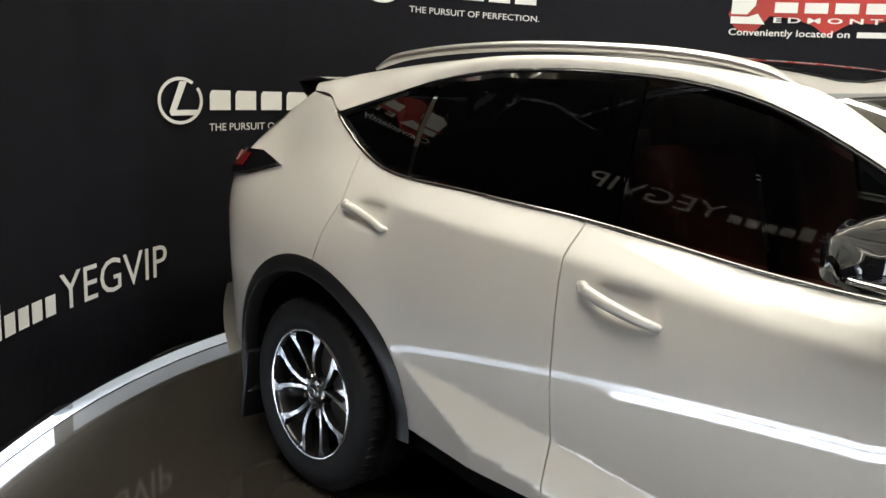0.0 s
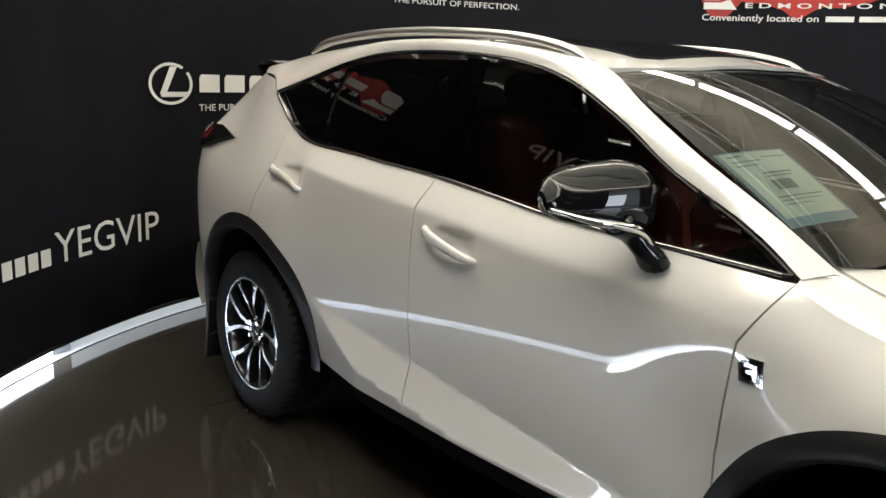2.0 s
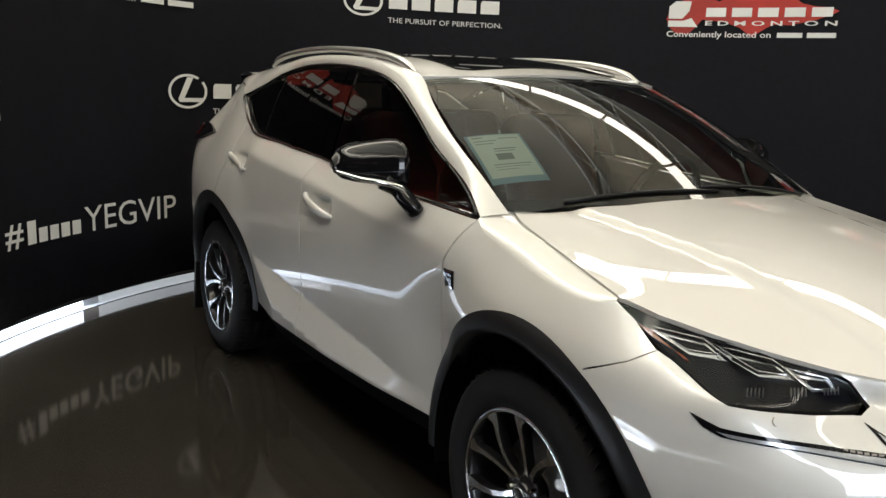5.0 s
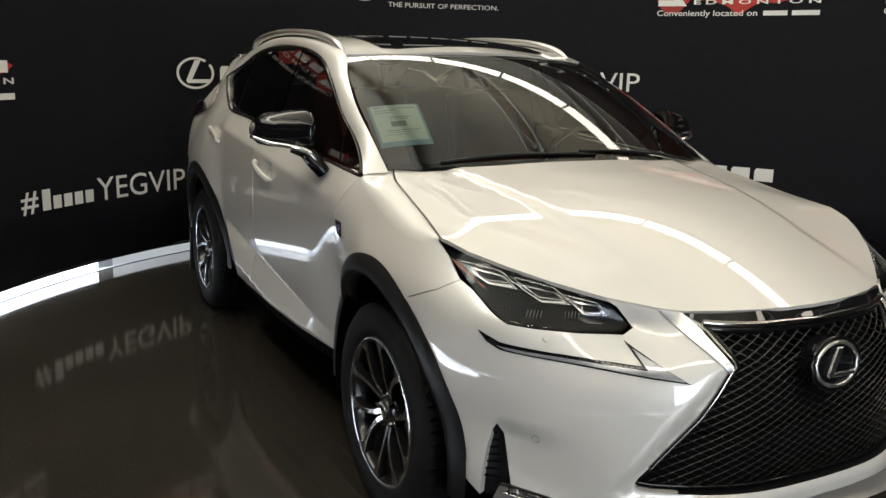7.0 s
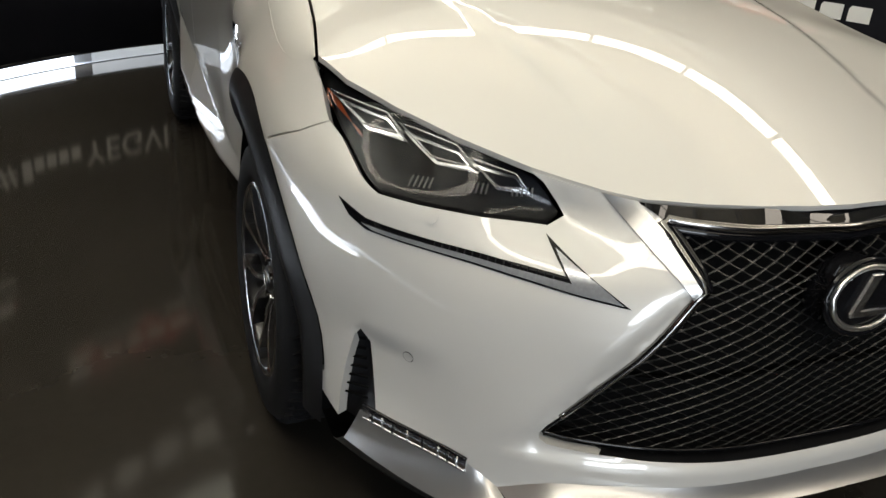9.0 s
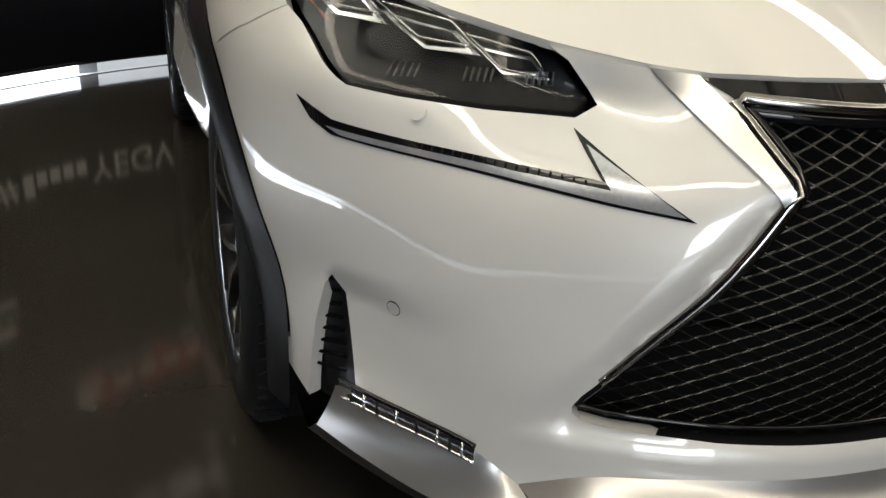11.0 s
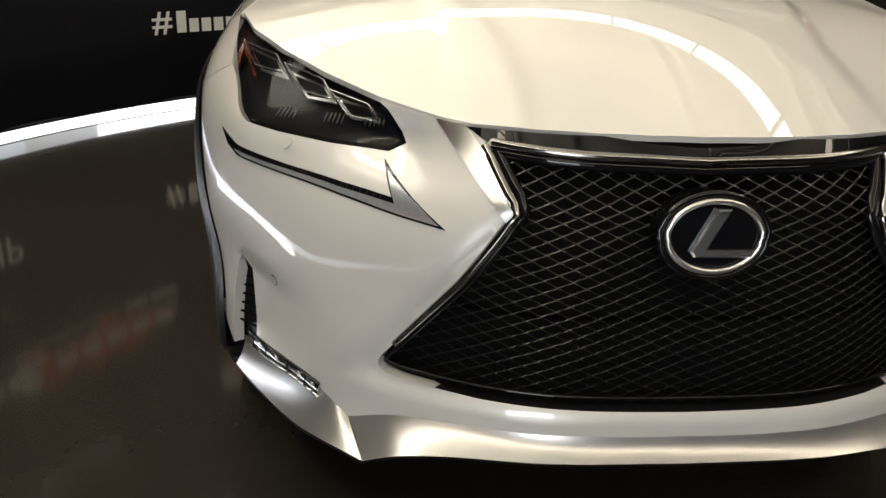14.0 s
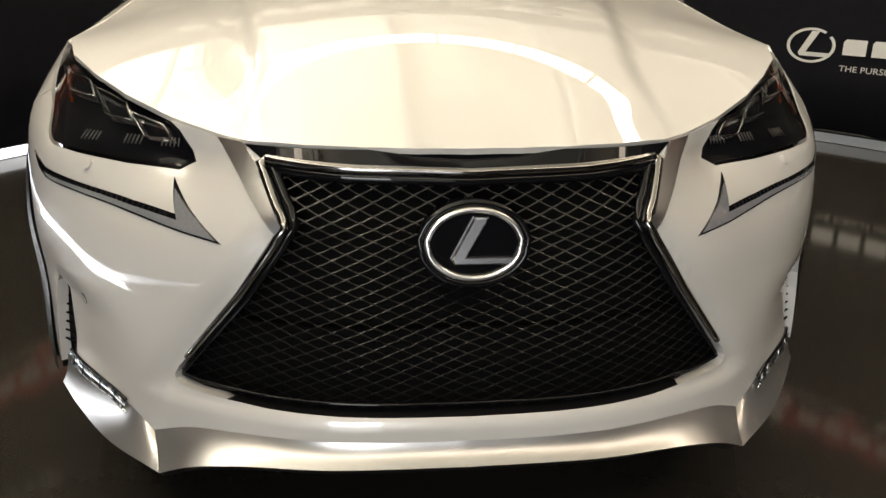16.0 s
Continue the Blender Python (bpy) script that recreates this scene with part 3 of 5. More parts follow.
BELT_X, BELT_Z = [-1.25, -1.05, -0.62, -0.17, 0.31, 0.8, 0.99], [1.262, 1.212, 1.178, 1.153, 1.113, 1.092, 1.088]
SHOULDER = 0.09


def door_q(x, z):
    """Half-width of the doors: a slanted shoulder, a soft fold and a gently bowed wall."""
    b = np.interp(x, BELT_X, BELT_Z)
    qb = 0.812 - 0.03 * np.clip((0.9 - x) / 1.6, 0, 1.1)
    low = 0.879 - 0.20 * (z - 0.82) ** 2
    up = qb + (0.868 - qb) / SHOULDER * (b - z)
    k = 0.0035
    return -k * np.logaddexp(-low / k, -up / k)


def wrap(s, z, mir=1.0):
    s, z = np.ravel(np.asarray(s, float)), np.ravel(np.asarray(z, float))
    sg, s = np.where(s < 0, -1.0, 1.0), np.abs(s)
    bx, bq = np.interp(s, BS, BASE[:, 0]), np.interp(s, BS, BASE[:, 1])
    nx, nq = np.interp(s, BS, BN[:, 0]), np.interp(s, BS, BN[:, 1])
    n = NF(np.abs(s), z)
    side = (s > 1.6) & (s < 4.3)
    if side.any():
        w = smooth01((bx + 1.08) / 0.26) * smooth01((1.0 - bx) / 0.46) * smooth01((np.interp(bx, BELT_X, BELT_Z) + 0.03 - z) / 0.04) * side
        n = n * (1 - w) + (door_q(bx, z) - bq) / np.maximum(np.abs(nq), 0.5) * w
        n = n + np.where(side, door_crease(bx, z), 0)
    # hollow round the lower air slot and pressed flank of the bumper
    a = np.abs(s)
    ledge = 0.562 + 0.045 * smooth01((0.90 - a) / 0.30)
    n = n - 0.017 * smooth01((ledge - z) / (0.045 + 0.10 * smooth01((0.90 - a) / 0.3))) * smooth01((a - 0.56) / 0.34) * smooth01((SLOT + 0.014 - a) / 0.016) * smooth01((z - 0.33) / 0.10)
    # rounded brow beside the grille, and the lip below it
    t = np.clip((0.745 - z) / 0.305, -0.3, 1.15)
    d = (a - (0.322 + 0.235 * t)) * 0.79
    roll = np.clip(1 - np.maximum(d, 0) / 0.05, 0, 1) ** 2 * smooth01((0.765 - z) / 0.06) * smooth01((z - 0.395) / 0.03)
    sill = np.clip(1 - np.maximum(0.408 - z, 0) / 0.034, 0, 1) ** 2 * smooth01((0.60 - a) / 0.06)
    n = n - 0.016 * np.maximum(roll, sill * (z < 0.46)) * (a < 0.95)
    # handle cups
    for hx, hz in ((-0.045, 0.985), (-1.055, 1.065)):
        n = n - 0.024 * np.exp(-((bx - hx - 0.005) / 0.082) ** 4 - ((z - hz - 0.004) / 0.036) ** 4) * (s > 1.5)
    return np.stack([bx + nx * n, sg * (bq + nq * n), z], 1)


def side_s(x, z):
    """Surface coordinate of a side point at this x."""
    x, z = np.ravel(np.asarray(x, float)), np.ravel(np.asarray(z, float))
    k = BS > 0.9
    s = np.interp(-x, -BASE[k][:, 0], BS[k])
    for _ in range(12):
        s = s + (wrap(s, z)[:, 0] - x) * 0.9
    return s


def front_s(q, z):
    q, z = np.ravel(np.asarray(q, float)), np.ravel(np.asarray(z, float))
    sg = np.where(q < 0, -1.0, 1.0)
    s = q * 1.03
    for _ in range(25):
        s = s + (q - wrap(s, z)[:, 1]) * 0.8
    return s


def S(pts):
    p = np.array(pts, float)
    return np.stack([side_s(p[:, 0], p[:, 1]), p[:, 1]], 1)


def Fq(pts):
    p = np.array(pts, float)
    return np.stack([front_s(p[:, 0], p[:, 1]), p[:, 1]], 1)


def mirrored(m):
    """The skin of one flank; m = -1 is the right side."""
    def f(s, z):
        p = wrap(s, z)
        p[:, 1] *= m
        return p
    return f


def pane_q(x, z):
    return 0.80 - 0.38 * (z - 1.14) - 0.018 * (x + 0.2) ** 2 + 0.010 * (1 - ((z - 1.33) / 0.19) ** 2)


def pane_skin(m):
    """The nearly flat side glass, over x and z."""
    def f(x, z):
        x, z = np.ravel(np.asarray(x, float)), np.ravel(np.asarray(z, float))
        return np.stack([x, m * (pane_q(x, z) - 0.002), z], 1)
    return f


def arch(cx, a0, a1, r, n=26, cz=0.365):
    return [(cx + r * math.cos(radians(a)), cz + r * math.sin(radians(a))) for a in np.linspace(a0, a1, n)]


BELT = [(0.985, 1.085), (0.8, 1.09), (0.31, 1.11), (-0.17, 1.155), (-0.62, 1.178), (-1.05, 1.212), (-1.235, 1.262)]


def side_handle(x, z, m, parent):
    """A flat pull bar over its cup, thicker at the lock end."""
    pts = spline([(x + 0.118, z - 0.030, 0.000), (x + 0.095, z - 0.026, 0.014), (x + 0.03, z - 0.010, 0.027), (x - 0.05, z + 0.010, 0.029), (x - 0.10, z + 0.022, 0.020), (x - 0.132, z + 0.029, 0.004)], 6)
    P = []
    for px, pz, off in pts:
        flat_q = float(door_q(np.array([px]), np.array([pz]))[0]) if px > -0.9 else 0.0
        w = wrap(side_s([px], [pz]), [pz])[0]
        P.append((w[0], m * (max(w[1], flat_q) + off), w[2]))
    t = np.linspace(0, 1, len(P))
    r = 0.002 + (0.0075 + 0.0045 * t) * np.sin(np.pi * np.clip(t, 0, 1)) ** 0.4
    h = tube("door_handle", P, r, PAINT, parent, "pearl white pull handle", sides=12, flat=1.45)
    tube("lock_cover", [P[-8], P[-6], P[-5]], [0.0135, 0.0145, 0.013], PAINT, h, "", sides=12, flat=1.4)
    return h


def door_folds():
    """The doors' pressed lines in the skin's own coordinates."""
    xs = np.arange(-1.0, 0.96, 0.012)
    low = np.arange(-0.855, 0.75, 0.012)
    b = np.interp(xs, BELT_X, BELT_Z) - SHOULDER
    step = np.arange(-0.862, -0.40, 0.010)
    foot = np.stack([step, crease_z(step) - 0.36 * (step + 0.87)], 1)
    foot = foot[(foot[:, 1] > 0.408) & (crease_z(step) - foot[:, 1] < 0.13) & (crease_z(step) - foot[:, 1] > 0.012)]
    return [S(np.stack([xs, b], 1)), S(np.stack([low, crease_z(low)], 1)), S(foot)]


HOOD_SIDE = spline([(1.0, 0.702, 1.110), (1.1, 0.737, 1.087), (1.25, 0.760, 1.056), (1.42, 0.784, 1.021), (1.6, 0.820, 0.990)], 6)


FENDER_LINE = spline([(0.985, 1.088), (1.05, 1.054), (1.2, 1.016), (1.4, 0.980), (1.54, 0.972), (1.6, 0.984)], 6)


def fender_crown(m):
    """The upper fender, rolling over from the flank to the bonnet's edge."""
    n, k = 30, 12
    L, B = resample(FENDER_LINE, n), resample(HOOD_SIDE, n) + np.array((0, 0.004, -0.002))
    z = L[:, 1] - 0.007
    s = side_s(L[:, 0], z)
    A = wrap(s, z)
    up = wrap(s, z + 0.004) - A
    up /= np.linalg.norm(up, axis=1, keepdims=True)
    A = A - np.array((0, 0.0006, 0))
    span_ = np.linalg.norm(B - A, axis=1, keepdims=True)
    ta, tb = up * span_, np.array((0, -0.95, 0.30)) * span_
    V, F = [], []
    for t in np.linspace(0, 1, k + 1):
        V.append((2 * t**3 - 3 * t**2 + 1) * A + (t**3 - 2 * t**2 + t) * ta + (-2 * t**3 + 3 * t**2) * B + (t**3 - t**2) * tb)
    V.append(V[-1] - np.array((0, 0.001, 0.015)))
    V = np.array(V) * np.array((1, m, 1))
    for j in range(k + 1):
        for i in range(n - 1):
            a = j * n + i
            f = (a, a + n, a + n + 1, a + 1)
            F.append(f if m > 0 else f[::-1])
    return from_arrays("fender_crown", V.reshape(-1, 3), F, PAINT, car, "pearl white fender crown")


def flank(m):
    skin, o = mirrored(m), m
    folds = door_folds()
    # fender
    hood_line = [tuple(p) for p in FENDER_LINE]
    front_edge = [(1.66, 0.955), (1.74, 0.90), (1.70, 0.868), (1.60, 0.825)]
    fend = [(0.855, 0.395), (0.862, 0.68), (0.905, 0.95)] + hood_line + front_edge + [p for p in arch(1.33, 60, 176, 0.515, 30)]
    fe = panel("fender", S(densify(fend)), skin, PAINT, car, "pearl white front fender", h=0.02, out=o)
    # fender badge
    badge = panel("fender_badge", S(densify([(0.918, 0.872), (0.976, 0.872), (0.972, 0.928), (0.914, 0.928)], 0.02)), skin, CHROME, fe, "small chrome and black fender badge", h=0.02, lift=0.004, depth=0.004, gap=0, out=o)
    panel("badge_inlay", S(densify([(0.926, 0.879), (0.969, 0.879), (0.965, 0.921), (0.922, 0.921)], 0.02)), skin, GLOSSBLACK, fe, "", h=0.02, lift=0.006, depth=0.002, gap=0, out=o)
    panel("badge_mark", S(densify([(0.963, 0.882), (0.953, 0.882), (0.952, 0.894), (0.937, 0.894), (0.936, 0.903), (0.951, 0.903), (0.951, 0.909), (0.931, 0.909), (0.931, 0.917), (0.961, 0.917)], 0.02)), skin, ALLOY, fe, "", h=0.02, lift=0.0075, depth=0.002, gap=0, out=o)
    # doors
    fd = [(-0.228, 0.392), (-0.243, 0.71), (-0.24, 1.0), (-0.235, 1.09), (-0.225, 1.157)] + [p for p in BELT[::-1] if p[0] > -0.15] + [(0.905, 0.95), (0.862, 0.68), (0.855, 0.392)]
    d1 = panel("front_door", S(densify(fd)), skin, PAINT, car, "pearl white front door", h=0.013, out=o, creases=folds)
    side_handle(-0.045, 0.985, m, d1)
    rd = [(-0.228, 0.392), (-0.243, 0.71), (-0.24, 1.0), (-0.235, 1.09), (-0.225, 1.157)] + [p for p in BELT if p[0] < -0.18] + [(-1.205, 1.10), (-1.255, 0.98), (-1.285, 0.88)] + arch(-1.345, 84, 8, 0.515, 24) + [(-0.835, 0.392)]
    d2 = panel("rear_door", S(densify(rd)), skin, PAINT, car, "pearl white rear door", h=0.013, out=o, creases=folds)
    side_handle(-1.055, 1.065, m, d2)
    # quarter with the rear pillar
    qp = [(-1.285, 0.88), (-1.255, 0.98), (-1.205, 1.10), (-1.235, 1.262), (-1.33, 1.32), (-1.45, 1.375), (-1.55, 1.435), (-1.72, 1.455), (-1.85, 1.39), (-2.0, 1.265), (-2.06, 1.20),
          (-2.06, 0.9), (-2.08, 0.62), (-1.98, 0.42), (-1.83, 0.42)] + arch(-1.345, 178, 88, 0.515, 24)
    panel("quarter_panel", S(densify(qp)), skin, PAINT, car, "pearl white rear quarter panel", out=o)
    # tail lamp
    tl = [(-1.70, 1.165), (-1.86, 1.205), (-2.07, 1.20), (-2.12, 1.13), (-2.05, 1.10), (-1.9, 1.115)]
    t = panel("tail_lamp", S(densify(tl)), skin, GLOSSBLACK, car, "dark tail lamp with red lens", lift=0.02, depth=0.03, out=o)
    panel("red_lens", S(densify([(-1.93, 1.185), (-2.06, 1.185), (-2.06, 1.13), (-1.95, 1.135)])), skin, REDLENS, t, "red lens", lift=0.024, depth=0.004, gap=0, out=o)
    # sill
    sill = [(-0.84, 0.387), (0.86, 0.387), (0.88, 0.30), (-0.86, 0.30)]
    panel("sill_trim", S(densify(sill)), skin, DARK, car, "black plastic sill trim", lift=-0.035, depth=0.03, out=o)
    # arch trims
    fender_crown(m)
    for cx, a0, a1, nm in ((1.33, -8, 186, "front"), (-1.345, -2, 196, "rear")):
        A = np.array(arch(cx, a0, a1, 0.452, 60)); B = np.array(arch(cx, a0, a1, 0.522, 60))
        V, Fc = [], []
        k = 7
        for i in range(60):
            for j in range(k):
                t_ = j / (k - 1)
                p = A[i] * (1 - t_) + B[i] * t_
                w = wrap(side_s([p[0]], [max(p[1], 0.3)]), [max(p[1], 0.3)])[0]
                lift = (0.014 * math.sin(math.pi * min(1, 0.2 + t_ * 0.75)) ** 0.6) - (0.05 if j == 0 else 0)
                V.append((w[0] + (p[0] - w[0]), m * (max(w[1], 0.85) + lift), p[1]))
        for i in range(59):
            for j in range(k - 1):
                a = i * k + j
                Fc.append((a, a + 1, a + k + 1, a + k) if m > 0 else (a, a + k, a + k + 1, a + 1))
        from_arrays("wheel_arch_trim", V, Fc, BLACK, car, "black plastic wheel-arch trim")
        bm = bmesh.new()
        seg = 40
        R = [[bm.verts.new((cx + r * math.cos(radians(a)), m * y, 0.365 + r * math.sin(radians(a)))) for a in np.linspace(-12, 192, seg)] for r, y in ((0.46, 0.87), (0.45, 0.80), (0.43, 0.55), (0.2, 0.54))]
        for p, q in zip(R, R[1:]):
            for i in range(seg - 1):
                bm.faces.new((p[i], p[i + 1], q[i + 1], q[i]))
        part("wheel_liner", bm, DARK, car, "black wheel-well liner")
    bm = bmesh.new()
    box(bm, -1.80, m * 0.80, 0.27, 0.025, 0.19, 0.30, Matrix.Rotation(radians(8), 4, "Y"), 0.008)
    part("mud_flap", bm, BLACK, car, "black rubber mud flap")
    # windows
    wq = [(-0.985, 1.212), (-1.1, 1.223), (-1.235, 1.275), (-1.33, 1.325), (-1.425, 1.372), (-1.2, 1.435), (-0.965, 1.495), (-0.99, 1.35)]
    wr = [(-0.245, 1.165), (-0.62, 1.187), (-0.965, 1.208), (-0.965, 1.35), (-0.945, 1.498), (-0.7, 1.528), (-0.27, 1.525), (-0.255, 1.35)]
    wf = [(0.69, 1.105), (0.31, 1.122), (-0.13, 1.16), (-0.15, 1.35), (-0.17, 1.52), (0.02, 1.495), (0.2, 1.45), (0.40, 1.365), (0.58, 1.255), (0.66, 1.195)]
    wv = [(0.71, 1.104), (0.93, 1.096), (0.84, 1.15), (0.69, 1.24), (0.68, 1.18)]
    panel("quarter_window", densify(wq), pane_skin(m), GLASS_DARK, car, "dark tinted quarter glass", lift=-0.006, depth=0.004, out=-m)
    panel("rear_door_window", densify(wr), pane_skin(m), GLASS_DARK, d2, "dark tinted door glass", lift=-0.006, depth=0.004, out=-m)
    panel("front_door_window", densify(wf), pane_skin(m), GLASS_FRONT, d1, "lightly tinted door glass", lift=-0.006, depth=0.004, out=-m)
    panel("vent_window", densify(wv), pane_skin(m), GLASS_FRONT, d1, "small triangular glass", lift=-0.006, depth=0.004, out=-m)
    panel("centre_pillar", (densify([(-0.13, 1.158), (-0.245, 1.163), (-0.255, 1.35), (-0.27, 1.53), (-0.17, 1.525), (-0.15, 1.35)])), pane_skin(m), GLASS_DARK, car, "gloss black pillar cover", lift=-0.003, depth=0.01, gap=0.001, out=-m)
    # bright window surround
    loop = spline([(0.95, 1.094), (0.31, 1.113), (-0.17, 1.157), (-0.62, 1.181), (-1.08, 1.215), (-1.24, 1.268), (-1.34, 1.32), (-1.445, 1.378), (-1.2, 1.447), (-0.95, 1.507), (-0.7, 1.538),
                   (-0.25, 1.537), (0.02, 1.508), (0.2, 1.462), (0.42, 1.368), (0.62, 1.255), (0.85, 1.155), (0.97, 1.096)], 8, True, sharp=(0, 7, 17))
    P = wrap(side_s(loop[:, 0], loop[:, 1]), loop[:, 1])
    P[:, 1] = m * (P[:, 1] + 0.002)
    low = len(loop) * 7 // 18
    tube("window_chrome", P[:low], 0.006, DARKCHROME, car, "thin bright strip under the windows", sides=6)
    tube("window_surround", np.r_[P[low - 1:], P[:1]], 0.0055, GLOSSBLACK, car, "black strip round the windows", sides=6)
    # roof side and windscreen pillar
    A = resample(spline([(0.99, 1.092), (0.86, 1.16), (0.62, 1.262), (0.42, 1.376), (0.2, 1.47), (0.02, 1.516), (-0.25, 1.545), (-0.7, 1.547), (-0.95, 1.515), (-1.2, 1.455), (-1.45, 1.388), (-1.55, 1.44), (-1.72, 1.455)], 8), 90)
    A3 = wrap(side_s(A[:, 0], A[:, 1]), A[:, 1])
    Bc = resample(spline([(1.03, 0.733, 1.102), (0.88, 0.724, 1.190), (0.64, 0.700, 1.312), (0.45, 0.660, 1.412), (0.27, 0.605, 1.505), (0.1, 0.60, 1.543), (-0.25, 0.595, 1.580), (-0.7, 0.59, 1.588), (-1.0, 0.58, 1.57), (-1.25, 0.57, 1.55), (-1.45, 0.555, 1.53), (-1.6, 0.545, 1.513), (-1.78, 0.53, 1.49)], 8), 90)
    A3[:, 1] *= m
    Bc[:, 1] *= m
    loft("roof_side", A3, Bc, np.interp(np.arange(90), [0, 8, 22, 34, 60, 89], [0.004, 0.005, 0.007, 0.016, 0.02, 0.012]), PAINT, car, "pearl white pillar and roof side", n=10, centre=(0, 0, 1.1))
    # roof rail
    rr = spline([(0.20, 0.585, 1.518), (0.12, 0.585, 1.55), (-0.05, 0.585, 1.585), (-0.4, 0.58, 1.612), (-0.8, 0.57, 1.618), (-1.15, 0.56, 1.60), (-1.32, 0.55, 1.578), (-1.42, 0.545, 1.545)], 8)
    rr[:, 1] *= m
    tube("roof_rail", rr, [0.008 + 0.012 * min(1, i / 8, (len(rr) - 1 - i) / 8) for i in range(len(rr))], SILVER, car, "satin silver roof rail", sides=10, flat=0.8)
    # mirror
    mirror(m, d1)


def mirror(m, door):
    def place(p):
        return (p[0], m * p[1], p[2])
    # housing: an egg-like shell swept across the car
    secs, V, Fc = 13, [], []
    ks = 20
    for i in range(secs):
        t = i / (secs - 1)
        y = 0.875 + 0.205 * t
        w = float(np.interp(t, [0, 0.15, 0.45, 0.75, 0.93, 1], [1.0, 1.02, 0.93, 0.76, 0.56, 0.2]))
        hx, hz = 0.076 * w, 0.078 * w
        cx, cz = 0.575 - 0.06 * t, 1.222 - 0.010 * t
        for k in range(ks):
            a = 2 * math.pi * k / ks
            ca, sa = (math.copysign(abs(f(a)) ** 0.64, f(a)) for f in (math.cos, math.sin))
            px = cx + hx * ca * (1.25 if ca > 0 else 0.75)
            pz = cz + hz * sa * (0.95 if sa > 0 else 0.86) - 0.018 * (ca > 0) * ca
            V.append(place((px, y, pz)))
    for i in range(secs - 1):
        for k in range(ks):
            a, b = i * ks + k, i * ks + (k + 1) % ks
            f = (a, b, b + ks, a + ks)
            Fc.append(f if m > 0 else f[::-1])
    Fc += [tuple(range(ks)), tuple((secs - 1) * ks + k for k in range(ks))]
    mi = from_arrays("wing_mirror", V, Fc, GLOSSBLACK, car, "gloss black wing mirror with chrome strip")
    strip = spline([place(p) for p in ((0.545, 1.085, 1.19), (0.625, 1.03, 1.172), (0.655, 0.96, 1.160), (0.66, 0.90, 1.14), (0.66, 0.865, 1.10))], 6)
    tube("chrome_strip", strip, [0.006 + 0.008 * i / (len(strip) - 1) for i in range(len(strip))], CHROME, mi, "chrome strip", sides=8)
    foot = spline([place(p) for p in ((0.60, 0.93, 1.165), (0.62, 0.885, 1.13), (0.645, 0.855, 1.085), (0.65, 0.835, 1.06))], 5)
    tube("mirror_foot", foot, [0.062, 0.060, 0.056, 0.052] + [0.048] * (len(foot) - 4), GLOSSBLACK, mi, "", sides=12, flat=0.6)
    bm = bmesh.new()
    bmesh.ops.create_circle(bm, cap_ends=True, segments=24, radius=1.0)
    bmesh.ops.transform(bm, matrix=Matrix.Translation(place((0.498, 0.98, 1.222))) @ Matrix.Rotation(radians(90), 4, "Y") @ Matrix.Diagonal((0.058, 0.082, 1, 1)), verts=bm.verts)
    part("mirror_glass", bm, MIRROR, mi, "mirror glass")


flank(-1)
flank(1)


# upper sheets: height over plan
def mirror_ctrl(rows):
    return [r for r in rows] + [(x, -q, z) for x, q, z in rows if q > 1e-6]


HOOD_EDGE = [tuple(p) for p in HOOD_SIDE] + [(1.70, 0.788, 0.967), (1.80, 0.720, 0.940), (1.9, 0.638, 0.913), (2.0, 0.535, 0.886),
             (2.085, 0.435, 0.870), (2.13, 0.375, 0.866), (2.168, 0.28, 0.867), (2.195, 0.18, 0.868), (2.210, 0.09, 0.869), (2.215, 0, 0.869)]
HOOD = Tps(mirror_ctrl(HOOD_EDGE + [(1.15, 0, 1.128), (1.35, 0, 1.102), (1.6, 0, 1.056), (1.85, 0, 0.992), (2.05, 0, 0.928), (1.09, 0.42, 1.118), (1.4, 0.42, 1.070), (1.7, 0.40, 1.006), (1.98, 0.34, 0.925), (1.5, 0.66, 1.028)]), 6e-4)
ROOF = Tps(mirror_ctrl([(0.40, 0, 1.529), (0.2, 0, 1.57), (-0.2, 0, 1.605), (-0.7, 0, 1.615), (-1.2, 0, 1.585), (-1.6, 0, 1.54), (-1.85, 0, 1.50), (0.27, 0.605, 1.505), (0.1, 0.60, 1.543), (-0.25, 0.595, 1.580), (-0.7, 0.59, 1.588),
                        (-1.25, 0.57, 1.55), (-1.6, 0.545, 1.513), (-1.78, 0.53, 1.49)]), 2e-5)


def SCREEN(x, q):
    """Height of the windscreen, bowed both ways."""
    x, q = np.asarray(x, float), np.asarray(q, float)
    w = x + (0.4106 - 0.3411 * (x - 0.65)) * q * q + 0.0418 * q**4 - 0.8
    return 1.347 - 0.5361 * w - 0.2393 * w * w


def sheet(field, crease=0.0):
    def f(x, q):
        x, q = np.ravel(np.asarray(x, float)), np.ravel(np.asarray(q, float))
        z = field(x, q)
        if crease:
            qc = 0.43 + 0.10 * np.clip((1.6 - x) / 0.6, -0.4, 1)
            z = z + crease * smooth01((qc + 0.025 - np.abs(q)) / 0.05) * smooth01((2.2 - x) / 0.6)
        return np.stack([x, q, z], 1)
    return f


def both(pts):
    """A half outline on the plus side, closed with its mirror image."""
    return list(pts) + [(x, -q) for x, q in pts[::-1] if q > 1e-6]


